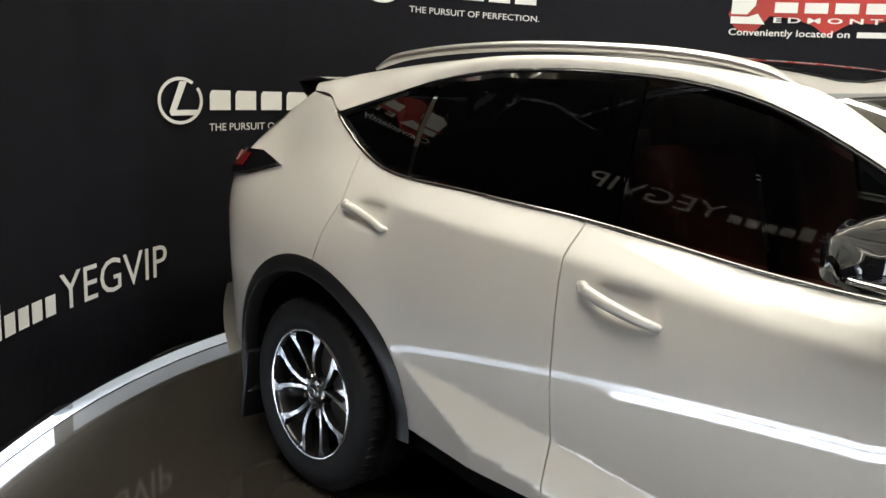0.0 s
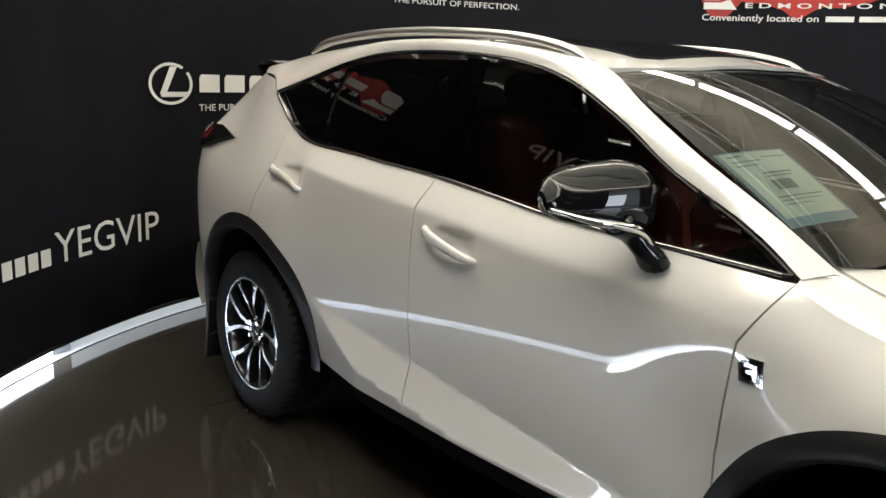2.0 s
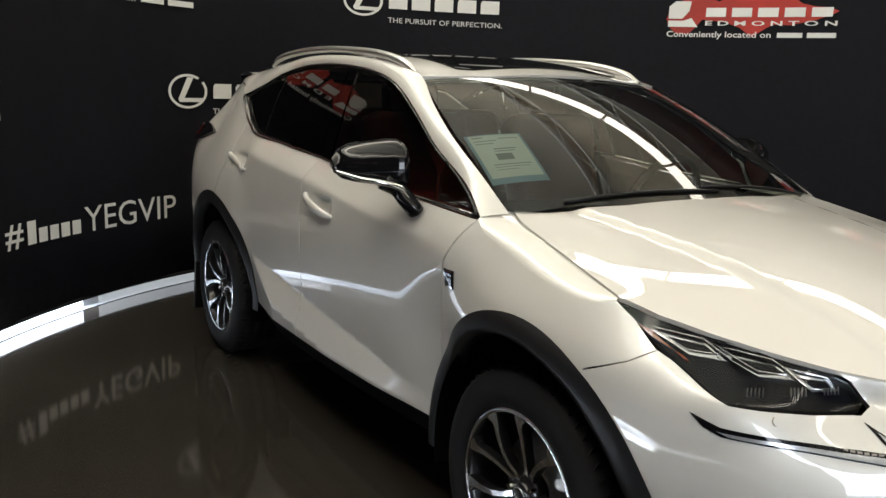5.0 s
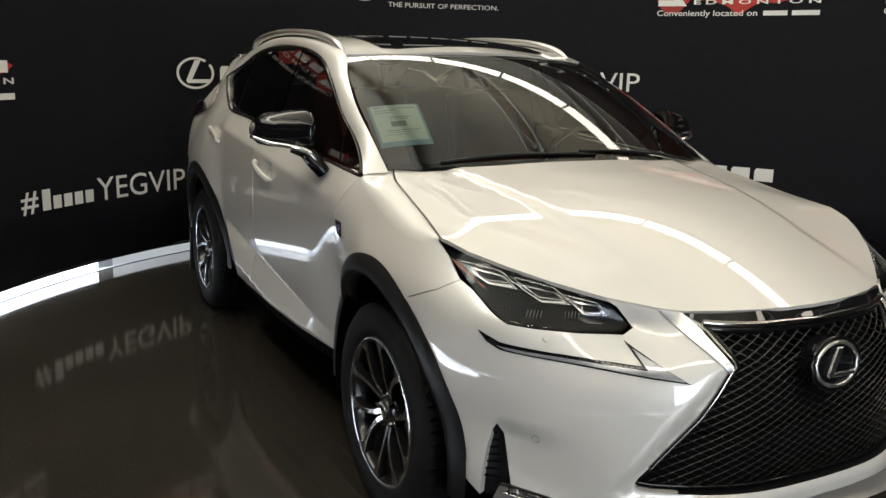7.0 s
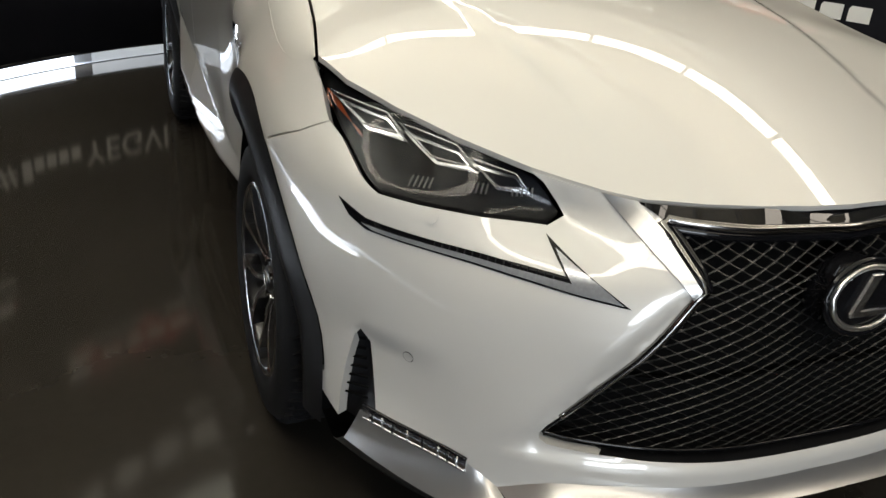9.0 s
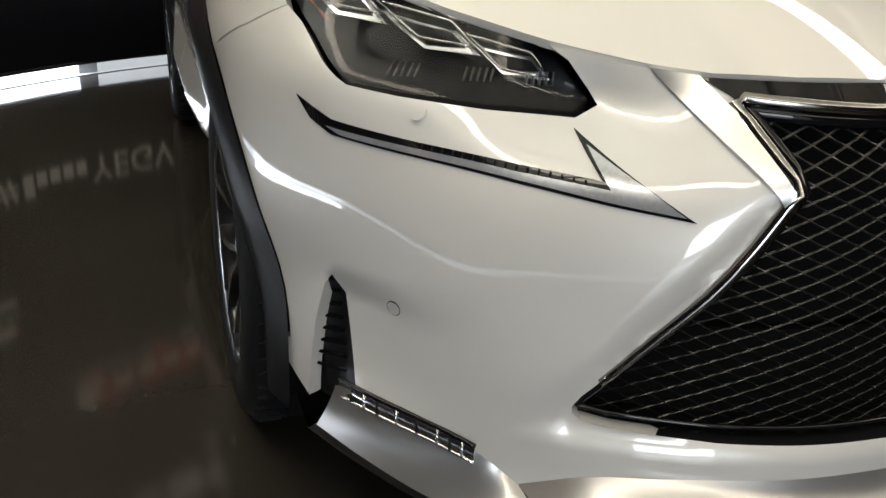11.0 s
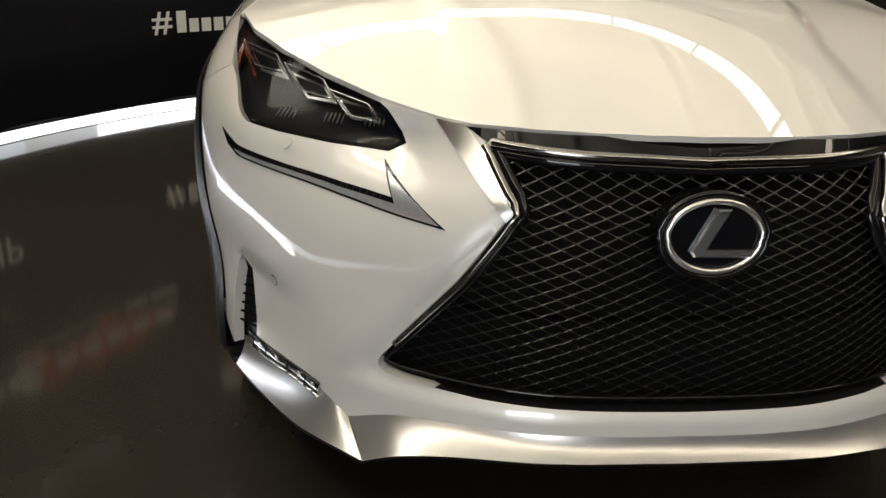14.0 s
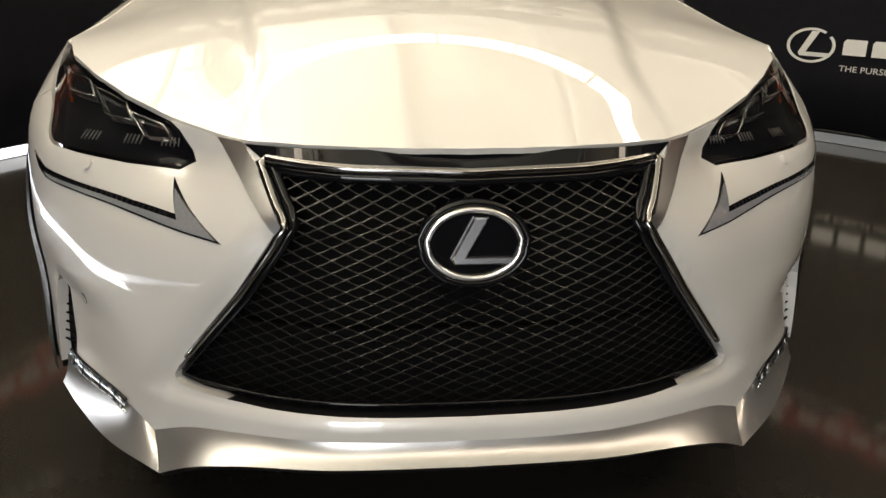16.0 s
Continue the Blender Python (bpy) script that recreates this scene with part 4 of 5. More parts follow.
hood = panel("bonnet", densify(both([(1.155, 0), (1.13, 0.35), (1.06, 0.62)] + [e[:2] for e in HOOD_EDGE])), sheet(HOOD, 0.010), PAINT, car, "pearl white creased bonnet", h=0.022, depth=0.012,
             creases=[[(x, m * (0.43 + 0.10 * min(1, max(-0.4, (1.6 - x) / 0.6)))) for x in np.arange(1.1, 2.1, 0.02)] for m in (1, -1)])
roof = panel("roof", densify(both([(0.40, 0), (0.37, 0.35), (0.27, 0.605), (0.1, 0.60), (-0.25, 0.595), (-0.7, 0.59), (-1.25, 0.57), (-1.6, 0.545), (-1.78, 0.53), (-1.85, 0)])), sheet(ROOF), PAINT, car, "pearl white roof", h=0.05, gap=0.001)
panel("sunroof", densify(both([(0.28, 0), (0.26, 0.36), (0.22, 0.42), (-0.26, 0.42), (-0.30, 0.38), (-0.31, 0)])), sheet(ROOF), GLOSSBLACK, car, "dark glass sunroof", h=0.05, lift=0.006, depth=0.01)
panel("windscreen", densify(both([(0.415, 0), (0.38, 0.35), (0.282, 0.605), (0.45, 0.658), (0.64, 0.697), (0.88, 0.722), (1.015, 0.73), (1.06, 0.64), (1.13, 0.35), (1.155, 0)])), sheet(SCREEN), GLASS_WS, car, "windscreen glass", h=0.05, gap=0.004, depth=0.006)
panel("windscreen_band", densify(both([(0.415, 0), (0.38, 0.35), (0.282, 0.60), (0.31, 0.603), (0.41, 0.35), (0.445, 0)])), sheet(SCREEN), GLOSSBLACK, car, "black band at the screen's head", h=0.05, gap=0.004, depth=0.004, lift=-0.009)
# cowl and wipers
panel("cowl", densify(both([(1.0, 0), (0.93, 0.66), (1.03, 0.70), (1.14, 0.35), (1.165, 0)])), lambda x, q: np.stack([np.ravel(x), np.ravel(q), 1.098 - 0.02 * np.ravel(q) ** 2], 1), BLACK, car, "black cowl grille", h=0.05, depth=0.02)
for q0, q1 in ((-0.55, 0.08), (0.02, 0.60)):
    ps = []
    for t in np.linspace(0, 1, 12):
        q = q0 + (q1 - q0) * t
        x = 1.10 + 0.02 * t - 0.12 * q * q
        ps.append((x, q, float(SCREEN(x, q)) + 0.005 + 0.004 * math.sin(3.1 * t)))
    tube("wiper", ps, 0.006, BLACK, car, "black wiper blade", sides=6)
# tailgate, rear glass, spoiler, rear bumper
panel("tailgate", S(densify([(-2.07, 1.19), (-2.07, 0.62), (-2.31, 0.60), (-2.31, 1.19)], 0.05)) * np.array((1, 1)), mirrored(-1), PAINT, car, "pearl white tailgate", h=0.06, out=-1.0)
A = np.array([(-2.27, y, 1.19 - 0.1 * y * y) for y in np.linspace(-0.62, 0.62, 20)])
B = np.array([(-1.80, y, 1.475 - 0.03 * y * y) for y in np.linspace(-0.52, 0.52, 20)])
loft("rear_window", A, B, 0.02, GLASS_DARK, car, "dark rear glass", centre=(0, 0, 1))
A = np.array([(-1.74, y, 1.512 - 0.03 * y * y) for y in np.linspace(-0.55, 0.55, 20)])
B = np.array([(-1.96 + 0.12 * y * y, y, 1.505 - 0.05 * y * y) for y in np.linspace(-0.56, 0.56, 20)])
loft("roof_spoiler", A, B, 0.012, PAINT, car, "pearl white roof spoiler", centre=(0, 0, 1))
loft("spoiler_lip", B, B + np.array((0.05, 0, -0.055)), 0.0, GLOSSBLACK, car, "black lip under the spoiler", n=2)
A = np.array([(-2.28 + 0.28 * y * y, y, 0.62) for y in np.linspace(-0.80, 0.80, 24)])
B = np.array([(-2.26 + 0.26 * y * y, y, 0.30) for y in np.linspace(-0.79, 0.79, 24)])
loft("rear_bumper", A, B, 0.03, PAINT, car, "pearl white rear bumper", centre=(0, 0, 0.5))


# ---------------------------------------------------------------- the car's face
GRILLE_HALF = [(0.0, 0.832), (0.20, 0.836), (0.345, 0.842), (0.357, 0.835), (0.312, 0.745), (0.40, 0.615), (0.495, 0.492), (0.524, 0.455), (0.533, 0.438), (0.532, 0.427), (0.522, 0.418), (0.49, 0.412), (0.36, 0.406), (0.18, 0.404), (0.0, 0.402)]


def half_loop(pts):
    return list(pts) + [(-q, z) for q, z in pts[::-1] if q > 1e-6]


OPENING = Fq(densify(half_loop(GRILLE_HALF), 0.02))


def lamp_s():
    # the outer rear of the lamp is set by x, the rest by half-width
    top = [(s_of(1.60, 0.984), 0.984), (s_of(1.70, 0.962), 0.962)]
    mid = [tuple(p) for p in Fq([(0.72, 0.935), (0.638, 0.908), (0.548, 0.883), (0.520, 0.865), (0.490, 0.818), (0.515, 0.803), (0.62, 0.806), (0.72, 0.814), (0.78, 0.822)])]
    out = [(s_of(1.86, 0.845), 0.845), (s_of(1.78, 0.885), 0.885), (s_of(1.68, 0.94), 0.94)]
    return densify(top + mid + out, 0.02)


def s_of(x, z):
    return float(side_s([x], [z])[0])


LAMP_LOOP = lamp_s()


def arr_mirror(a):
    b = np.array(a)
    b[:, 0] *= -1
    return b[::-1]


def full_skin_smooth(s, z):
    p = wrap(s, z)
    p[:, 1] *= -1
    return p


# bumper outline: from the centre along the lower edge, round the corner to the arch, up to the lamp and back
right_half = [tuple(p) for p in Fq([(0.0, 0.354), (0.30, 0.354), (0.46, 0.346), (0.54, 0.326), (0.588, 0.302), (0.615, 0.320), (0.648, 0.345)])] + \
    [(SLOT - 0.060, 0.376), (SLOT - 0.046, 0.386), (SLOT - 0.036, 0.42), (SLOT - 0.026, 0.47), (SLOT - 0.014, 0.52), (SLOT, 0.548), (SLOT + 0.011, 0.53), (SLOT + 0.023, 0.47), (SLOT + 0.030, 0.40), (SLOT + 0.034, 0.338), (s_of(1.80, 0.40), 0.40)] + \
    [(s_of(x, z), z) for x, z in arch(1.33, 6, 61, 0.518, 14)] + [(s_of(1.60, 0.823), 0.823), (s_of(1.70, 0.868), 0.868), (s_of(1.74, 0.90), 0.90)]
under = [(s_of(1.78, 0.883), 0.883), (s_of(1.86, 0.842), 0.842)] + [tuple(p) for p in Fq([(0.78, 0.818), (0.72, 0.810), (0.62, 0.802), (0.515, 0.799), (0.484, 0.814), (0.515, 0.865), (0.535, 0.881), (0.50, 0.875), (0.47, 0.870), (0.433, 0.866), (0.39, 0.859), (0.355, 0.852), (0.20, 0.850), (0.0, 0.846)])]
half = right_half + under
dens = []
for a, b in zip(half, half[1:]):
    a, b = np.array(a), np.array(b)
    n = max(1, int(np.linalg.norm(b - a) / 0.02))
    dens += [a + (b - a) * k / n for k in range(n)]
dens.append(np.array(half[-1]))
full = np.array(dens + [np.array((-p[0], p[1])) for p in dens[::-1][1:-1]])
SLIT = densify([(SLOT - 0.046, 0.350), (SLOT - 0.036, 0.42), (SLOT - 0.026, 0.47), (SLOT - 0.014, 0.52), (SLOT, 0.548), (SLOT + 0.010, 0.53), (SLOT + 0.020, 0.47), (SLOT + 0.026, 0.40), (SLOT + 0.030, 0.338)], 0.02)
bumper = panel("front_bumper", full, full_skin_smooth, PAINT, car, "pearl white front bumper", h=0.022, holes=(OPENING[::-1],), gap=0.0005, depth=0.022, out=-1)


def strip_on(name, pts, material, parent, label, lift, depth=0.01, h=0.02, gap=0.0):
    """A piece laid on the bumper's skin, on both flanks."""
    for mm in (1, -1):
        a = np.array(pts) if mm > 0 else arr_mirror(pts)
        panel(name, a, full_skin_smooth, material, parent, label, h=h, lift=lift, depth=depth, gap=gap, out=-1)


# headlamps: dark housing, three reflector cells, amber corner, clear cover
for mm in (1, -1):
    lp = LAMP_LOOP if mm > 0 else arr_mirror(LAMP_LOOP)
    hl = panel("headlamp", lp, full_skin_smooth, LAMPDARK, car, "headlamp with black housing and three LED cells", h=0.02, lift=-0.03, depth=0.0, gap=0.002, out=-1)
    panel("lamp_cover", lp, full_skin_smooth, GLASS_LAMP, hl, "clear lamp cover", h=0.02, lift=0.0, depth=0.03, gap=0.002, out=-1)
    cells = (((0.765, 0.934), 0.085), ((0.668, 0.905), 0.085), ((0.580, 0.875), 0.075))
    for (q, z), w in cells:
        quad = [(q + w * 0.55, z + 0.010), (q - w * 0.38, z - 0.006), (q - w * 0.62, z - 0.034), (q + w * 0.12, z - 0.028)]
        loop = Fq(densify(quad, 0.02))
        loop = loop if mm > 0 else arr_mirror(loop)
        c = panel("led_cell", loop, full_skin_smooth, REFLECTOR, hl, "bright reflector cell", h=0.015, lift=-0.020, depth=0.012, gap=0, out=-1)
        inner = Fq(densify([(q + w * 0.36, z + 0.0), (q - w * 0.30, z - 0.010), (q - w * 0.44, z - 0.024), (q + w * 0.08, z - 0.022)], 0.02))
        inner = inner if mm > 0 else arr_mirror(inner)
        panel("led_lens", inner, full_skin_smooth, LAMPDARK, hl, "dark projector lens", h=0.015, lift=-0.015, depth=0.006, gap=0, out=-1)
        rim = full_skin_smooth(loop[:, 0], loop[:, 1])
        rim[:, 0] -= 0.012
        tube("cell_rim", rim, 0.0022, CHROME, hl, "", sides=5, closed=True)
    for q in (0.72, 0.63, 0.555):
        for k in range(5):
            a = front_s([q - 0.008 * k], [0.838])[0] * mm
            p = full_skin_smooth([a, a], [0.846, 0.830])
            p[:, 0] -= 0.022
            tube("cooling_fin", p, 0.0018, STEEL, hl, "", sides=4)
    am = densify([(s_of(1.635, 0.962), 0.962), (s_of(1.70, 0.945), 0.945), (s_of(1.80, 0.893), 0.893), (s_of(1.70, 0.93), 0.93)], 0.02)
    am = am if mm > 0 else arr_mirror(am)
    panel("amber_reflector", am, full_skin_smooth, AMBER, hl, "amber corner reflector", h=0.02, lift=-0.018, depth=0.006, gap=0.003, out=-1)

# arrow-shaped running lights
drl = [(s_of(1.855, 0.795), 0.795)] + [tuple(p) for p in Fq([(0.80, 0.772), (0.70, 0.757), (0.60, 0.745), (0.512, 0.738), (0.522, 0.788), (0.47, 0.738), (0.424, 0.705), (0.50, 0.712), (0.60, 0.724), (0.70, 0.738), (0.80, 0.752), (0.822, 0.768)])]
strip_on("running_light", densify(drl, 0.015), GLOSSBLACK, bumper, "arrow-shaped running light in a black frame", 0.002, 0.008, h=0.012)
drl2 = [tuple(p) for p in Fq([(0.805, 0.763), (0.70, 0.749), (0.60, 0.736), (0.506, 0.729), (0.516, 0.772), (0.467, 0.734), (0.434, 0.709), (0.50, 0.715), (0.60, 0.727), (0.70, 0.741), (0.79, 0.754)])]
strip_on("light_guide", densify(drl2, 0.015), DRL, bumper, "clear light guide", 0.005, 0.004, h=0.012)
for mm in (1, -1):
    for q in np.linspace(0.53, 0.70, 16):
        z = 0.7375 + 0.010 * (q - 0.512) / 0.09
        a = front_s([q], [z])[0] * mm
        p = full_skin_smooth([a, a], [z - 0.001, z - 0.008])
        p[:, 0] += 0.005
        tube("led_tick", p, 0.0014, LAMPDARK, bumper, "", sides=4)
# washer caps and parking sensors
for mm in (1, -1):
    for nm, q, z, r, mat_ in (("washer_cap", 0.70, 0.792, 0.010, PAINT), ("parking_sensor", 0.732, 0.525, 0.0105, PAINT)):
        s = front_s([q], [z])[0] * mm
        t = np.linspace(0, 2 * math.pi, 25)[:-1]
        k = np.stack([s + r * np.cos(t), z + r * np.sin(t)], 1)
        panel(nm, k, full_skin_smooth, mat_, bumper, "small round " + nm.replace("_", " "), h=0.006, lift=0.006 if nm == "washer_cap" else 0.001, depth=0.008, gap=0, out=-1)
        if nm == "parking_sensor":
            tube("sensor_ring", full_skin_smooth(k[:, 0], k[:, 1]), 0.0012, LAMPDARK, bumper, "", sides=4, closed=True)
# air slots with slats
for mm in (1, -1):
    sl = SLIT if mm > 0 else arr_mirror(SLIT)
    panel("air_slot", sl, full_skin_smooth, BLACK, bumper, "black air slot", h=0.02, lift=-0.03, depth=0.0, gap=-0.014, out=-1)
    for z in np.linspace(0.39, 0.53, 8):
        a = (SLOT - 0.010 - 0.026 * (0.53 - z) / 0.14) * mm
        b = (SLOT + 0.016) * mm
        p = full_skin_smooth([a, b], [z, z])
        p[:, 0] -= 0.026
        tube("slat", p, 0.003, DARK, bumper, "", sides=4)

# lower silver blade and black underside
def blade(pts):
    h = spline(pts, 10, sharp=(4,))
    return np.array([(x, -q, z) for x, q, z in h[::-1]] + [(x, q, z) for x, q, z in h[1:]])


def skin_pt(q, z):
    p = wrap(front_s([q], [z]), [z])[0]
    return (p[0] + 0.001, p[1], z + 0.003)


up = blade([skin_pt(0.0, 0.354), skin_pt(0.25, 0.354), skin_pt(0.42, 0.348), skin_pt(0.51, 0.335), skin_pt(0.588, 0.302), skin_pt(0.648, 0.345), (1.99, 0.752, 0.368), (1.935, 0.80, 0.378)])
lo = blade([(2.335, 0, 0.322), (2.325, 0.25, 0.321), (2.29, 0.42, 0.316), (2.265, 0.50, 0.302), (2.234, 0.562, 0.272), (2.10, 0.69, 0.268), (1.99, 0.775, 0.285), (1.915, 0.825, 0.300)])
bl = loft("lower_blade", up[30:111], lo[30:111], -0.004, SILVER, car, "silver painted lower bumper blade", n=8, centre=(0, 0, 0.32))
for a, b in ((0, 31), (110, 141)):
    loft("blade_wing", up[a:b], lo[a:b], -0.005, SILVER, bl, "silver painted outer blade", n=8, centre=(0, 0, 0.32))
lo2 = lo + np.array((-0.02, 0, -0.055))
lo2[:, 2] = np.maximum(lo2[:, 2], 0.19)
loft("chin_spoiler", lo - np.array((0.004, 0, 0)), lo2 - np.array((0.06, 0, 0.0)), 0.006, BLACK, car, "black plastic chin spoiler", n=4, centre=(0, 0, 0.4))
loft("undertray", lo2 - np.array((0.06, 0, 0.0)), lo2 * np.array((0, 1, 1)) + np.array((1.3, 0, 0)), 0.0, DARK, car, "black undertray", n=2)
for mm in (1, -1):
    st = spline([(1.925, 0.790 * mm, 0.374), (1.985, 0.748 * mm, 0.370), (2.055, 0.680 * mm, 0.356), (2.10, 0.640 * mm, 0.346)], 6)
    fog = loft("fog_lamp", st + np.array((0.006, 0.003 * mm, 0.008)), st + np.array((0.010, 0.005 * mm, -0.013)), 0.003, REFLECTOR, bl, "clear fog lamp strip with bright facets", n=4, centre=(1.5, 0, 0.36))
    tube("lens_edge", st + np.array((0.010, 0.005 * mm, -0.014)), 0.0025, CHROME, fog, "", sides=6)
    tube("lens_shade", st + np.array((0.006, 0.003 * mm, 0.010)), 0.004, GLOSSBLACK, fog, "", sides=6)
    for k in range(2, len(st) - 1, 2):
        tube("facet_rib", [st[k] + np.array((0.008, 0.004 * mm, 0.008)), st[k] + np.array((0.014, 0.006 * mm, -0.012))], 0.002, LAMPDARK if k % 4 else CHROME, fog, "", sides=5)

# grille: bright surround, black frame, diamond mesh, backing
def grille_pt(s, z, back=0.0):
    p = full_skin_smooth(np.atleast_1d(s), np.atleast_1d(z))
    p[:, 0] -= back
    return p


P = grille_pt(OPENING[:, 0], OPENING[:, 1])
gr = new("grille")
gr.parent = car
gr["label"] = "black diamond-mesh spindle grille with bright surround"
half_n = int(np.argmin(np.abs(OPENING[:, 0]) + (OPENING[:, 1] > 0.6) * 9))
cut = [i for i in range(half_n) if OPENING[i, 1] > 0.47]
Q = np.r_[P[cut][:0:-1] * np.array((1, -1, 1)), P[cut]]
m_ = len(Q) / 2
tube("grille_surround", Q + np.array((0.002, 0, 0)), 0.009 - 0.003 * np.clip(np.abs(np.arange(len(Q)) - m_) / m_ - 0.6, 0, 1) / 0.4, DARKCHROME, gr, "bright smoked chrome surround", sides=8)
inn = shrink(OPENING, 0.016)
Pi = grille_pt(inn[:, 0], inn[:, 1], 0.016)
tube("grille_frame", Pi, np.interp(Pi[:, 2], [0.42, 0.55, 0.74], [0.0035, 0.006, 0.010]), GLOSSBLACK, gr, "gloss black inner frame", sides=8, closed=True)
V, F_ = [*P, *grille_pt(OPENING[:, 0], OPENING[:, 1], 0.09)], []
n = len(P)
from_arrays("grille_throat", V, [(i, (i + 1) % n, n + (i + 1) % n, n + i) for i in range(n)], BLACK, gr, "", smooth=False)
panel("grille_backing", OPENING, lambda s, z: grille_pt(s, z, 0.085), DARK, gr, "dark radiator space", h=0.06, gap=-0.004, depth=0, out=-1)
# upper trim plate between bonnet and opening
tp = Fq(densify(half_loop([(0.0, 0.863), (0.20, 0.862), (0.384, 0.860), (0.350, 0.838), (0.19, 0.836), (0.0, 0.833)]), 0.02))
panel("grille_top_trim", tp, full_skin_smooth, GLOSSBLACK, gr, "gloss black upper trim", h=0.02, lift=0.004, depth=0.012, gap=0, holes=(), out=-1)

zmin, zmax = OPENING[:, 1].min(), OPENING[:, 1].max()
V, F_ = [], []


def bar(a, b, r0, r1):
    """One limb of the mesh: a slim wedge between two knots."""
    d = b - a
    d = d / max(np.linalg.norm(d), 1e-9)
    e = np.cross(d, (1.0, 0, 0))
    e /= max(np.linalg.norm(e), 1e-9)
    o = len(V)
    for p, r in ((a, r0), ((a + b) / 2, r1), (b, r0)):
        V.extend([p + e * r, p + np.array((0.002, 0, 0)), p - e * r, p - np.array((0.003, 0, 0))])
    for k in (0, 4):
        for j in range(4):
            F_.append((o + k + j, o + k + (j + 1) % 4, o + k + 4 + (j + 1) % 4, o + k + 4 + j))


DQ, DZ = 0.0235, 0.0107
rows_ = int((zmax - zmin) / DZ) + 2
for j in range(-1, rows_):
    for i in range(-27, 28):
        if (i + j) % 2:
            continue
        for di in (-1, 1):
            a2 = np.array((i * DQ, zmax - 0.006 - j * DZ))
            b2 = np.array(((i + di) * DQ, zmax - 0.006 - (j + 1) * DZ))
            mid = np.array([a2 * 0.9 + b2 * 0.1, b2 * 0.9 + a2 * 0.1])
            if inside(OPENING, mid).all():
                pa, pb = grille_pt(a2[0], a2[1], 0.024)[0], grille_pt(b2[0], b2[1], 0.024)[0]
                # limbs thinned downwards, to put the lower mesh's shade into its shape
                fade = float(np.clip((a2[1] - 0.44) / 0.3, 0, 1))
                pa[0] += 0.003
                pb[0] += 0.003
                bar(pa, pb, 0.0010 + 0.0014 * fade, 0.0005 + 0.0008 * fade)
ms = from_arrays("diamond_mesh", V, F_, GRILLE, gr, "black diamond mesh", smooth=False)
gq = [(0.433, 0.866), (0.378, 0.79), (0.329, 0.731), (0.310, 0.742), (0.338, 0.80), (0.386, 0.861)]
for mm in (1, -1):
    lp = Fq(densify(gq, 0.015))
    lp = lp if mm > 0 else arr_mirror(lp)
    panel("grille_shoulder", lp, full_skin_smooth, SATIN, gr, "bright chrome grille shoulder", h=0.012, lift=0.007, depth=0.008, gap=0, out=-1)
# radar bar behind the lower mesh
panel("radiator_bar", Fq(densify([(-0.46, 0.47), (0.46, 0.47), (0.42, 0.55), (-0.42, 0.55)], 0.05)), lambda s, z: grille_pt(s, z, 0.06), DARK, gr, "black crossbar behind the mesh", h=0.06, depth=0.01, out=-1)

# emblem: dark oval dish, bright ring and bent bar
em = new("front_emblem")
em.parent = car
em.location = (2.290, 0, 0.727)
em["label"] = "round chrome emblem on a black dish"
em.rotation_euler = (0, radians(-7), 0)


def oval(name, rx, rz, x0, x1, material, label):
    bm = bmesh.new()
    r0 = [bm.verts.new((x0, rx * math.cos(a), rz * math.sin(a))) for a in np.linspace(0, 2 * math.pi, 49)[:-1]]
    r1 = [bm.verts.new((x1, rx * 0.96 * math.cos(a), rz * 0.96 * math.sin(a))) for a in np.linspace(0, 2 * math.pi, 49)[:-1]]
    for k in range(48):
        bm.faces.new((r0[k], r0[(k + 1) % 48], r1[(k + 1) % 48], r1[k]))
    bm.faces.new(r1)
    return part(name, bm, material, em, label, smooth=False)


oval("emblem_dish", 0.094, 0.072, -0.045, 0.006, GLOSSBLACK, "black dish")
tube("dish_rim", [(0.006, 0.091 * math.cos(a), 0.069 * math.sin(a)) for a in np.linspace(0, 2 * math.pi, 49)[:-1]], 0.006, GLOSSBLACK, em, "", sides=8, closed=True)
tube("emblem_ring", [(0.010, 0.079 * math.cos(a), 0.058 * math.sin(a)) for a in np.linspace(0, 2 * math.pi, 49)[:-1]], 0.0055, SATIN, em, "chrome oval ring", sides=8, closed=True)
bm = bmesh.new()
pl = [(-y * 0.079, z * 0.060) for y, z in EMBLEM_BAR]
loop_ = np.array([(-p[0], p[1]) for p in pl])
crown = shrink(loop_, 0.0035)
tiers = [[bm.verts.new((x, y, z)) for y, z in c] for x, c in ((0.006, loop_), (0.012, loop_), (0.0165, crown))]
for lo_, hi_ in zip(tiers, tiers[1:]):
    for k in range(len(lo_)):
        bm.faces.new((lo_[k], lo_[(k + 1) % len(lo_)], hi_[(k + 1) % len(lo_)], hi_[k]))
bm.faces.new(tiers[2])
bmesh.ops.recalc_face_normals(bm, faces=bm.faces)
part("emblem_bar", bm, ALLOY, em, "chrome bent bar", smooth=False)


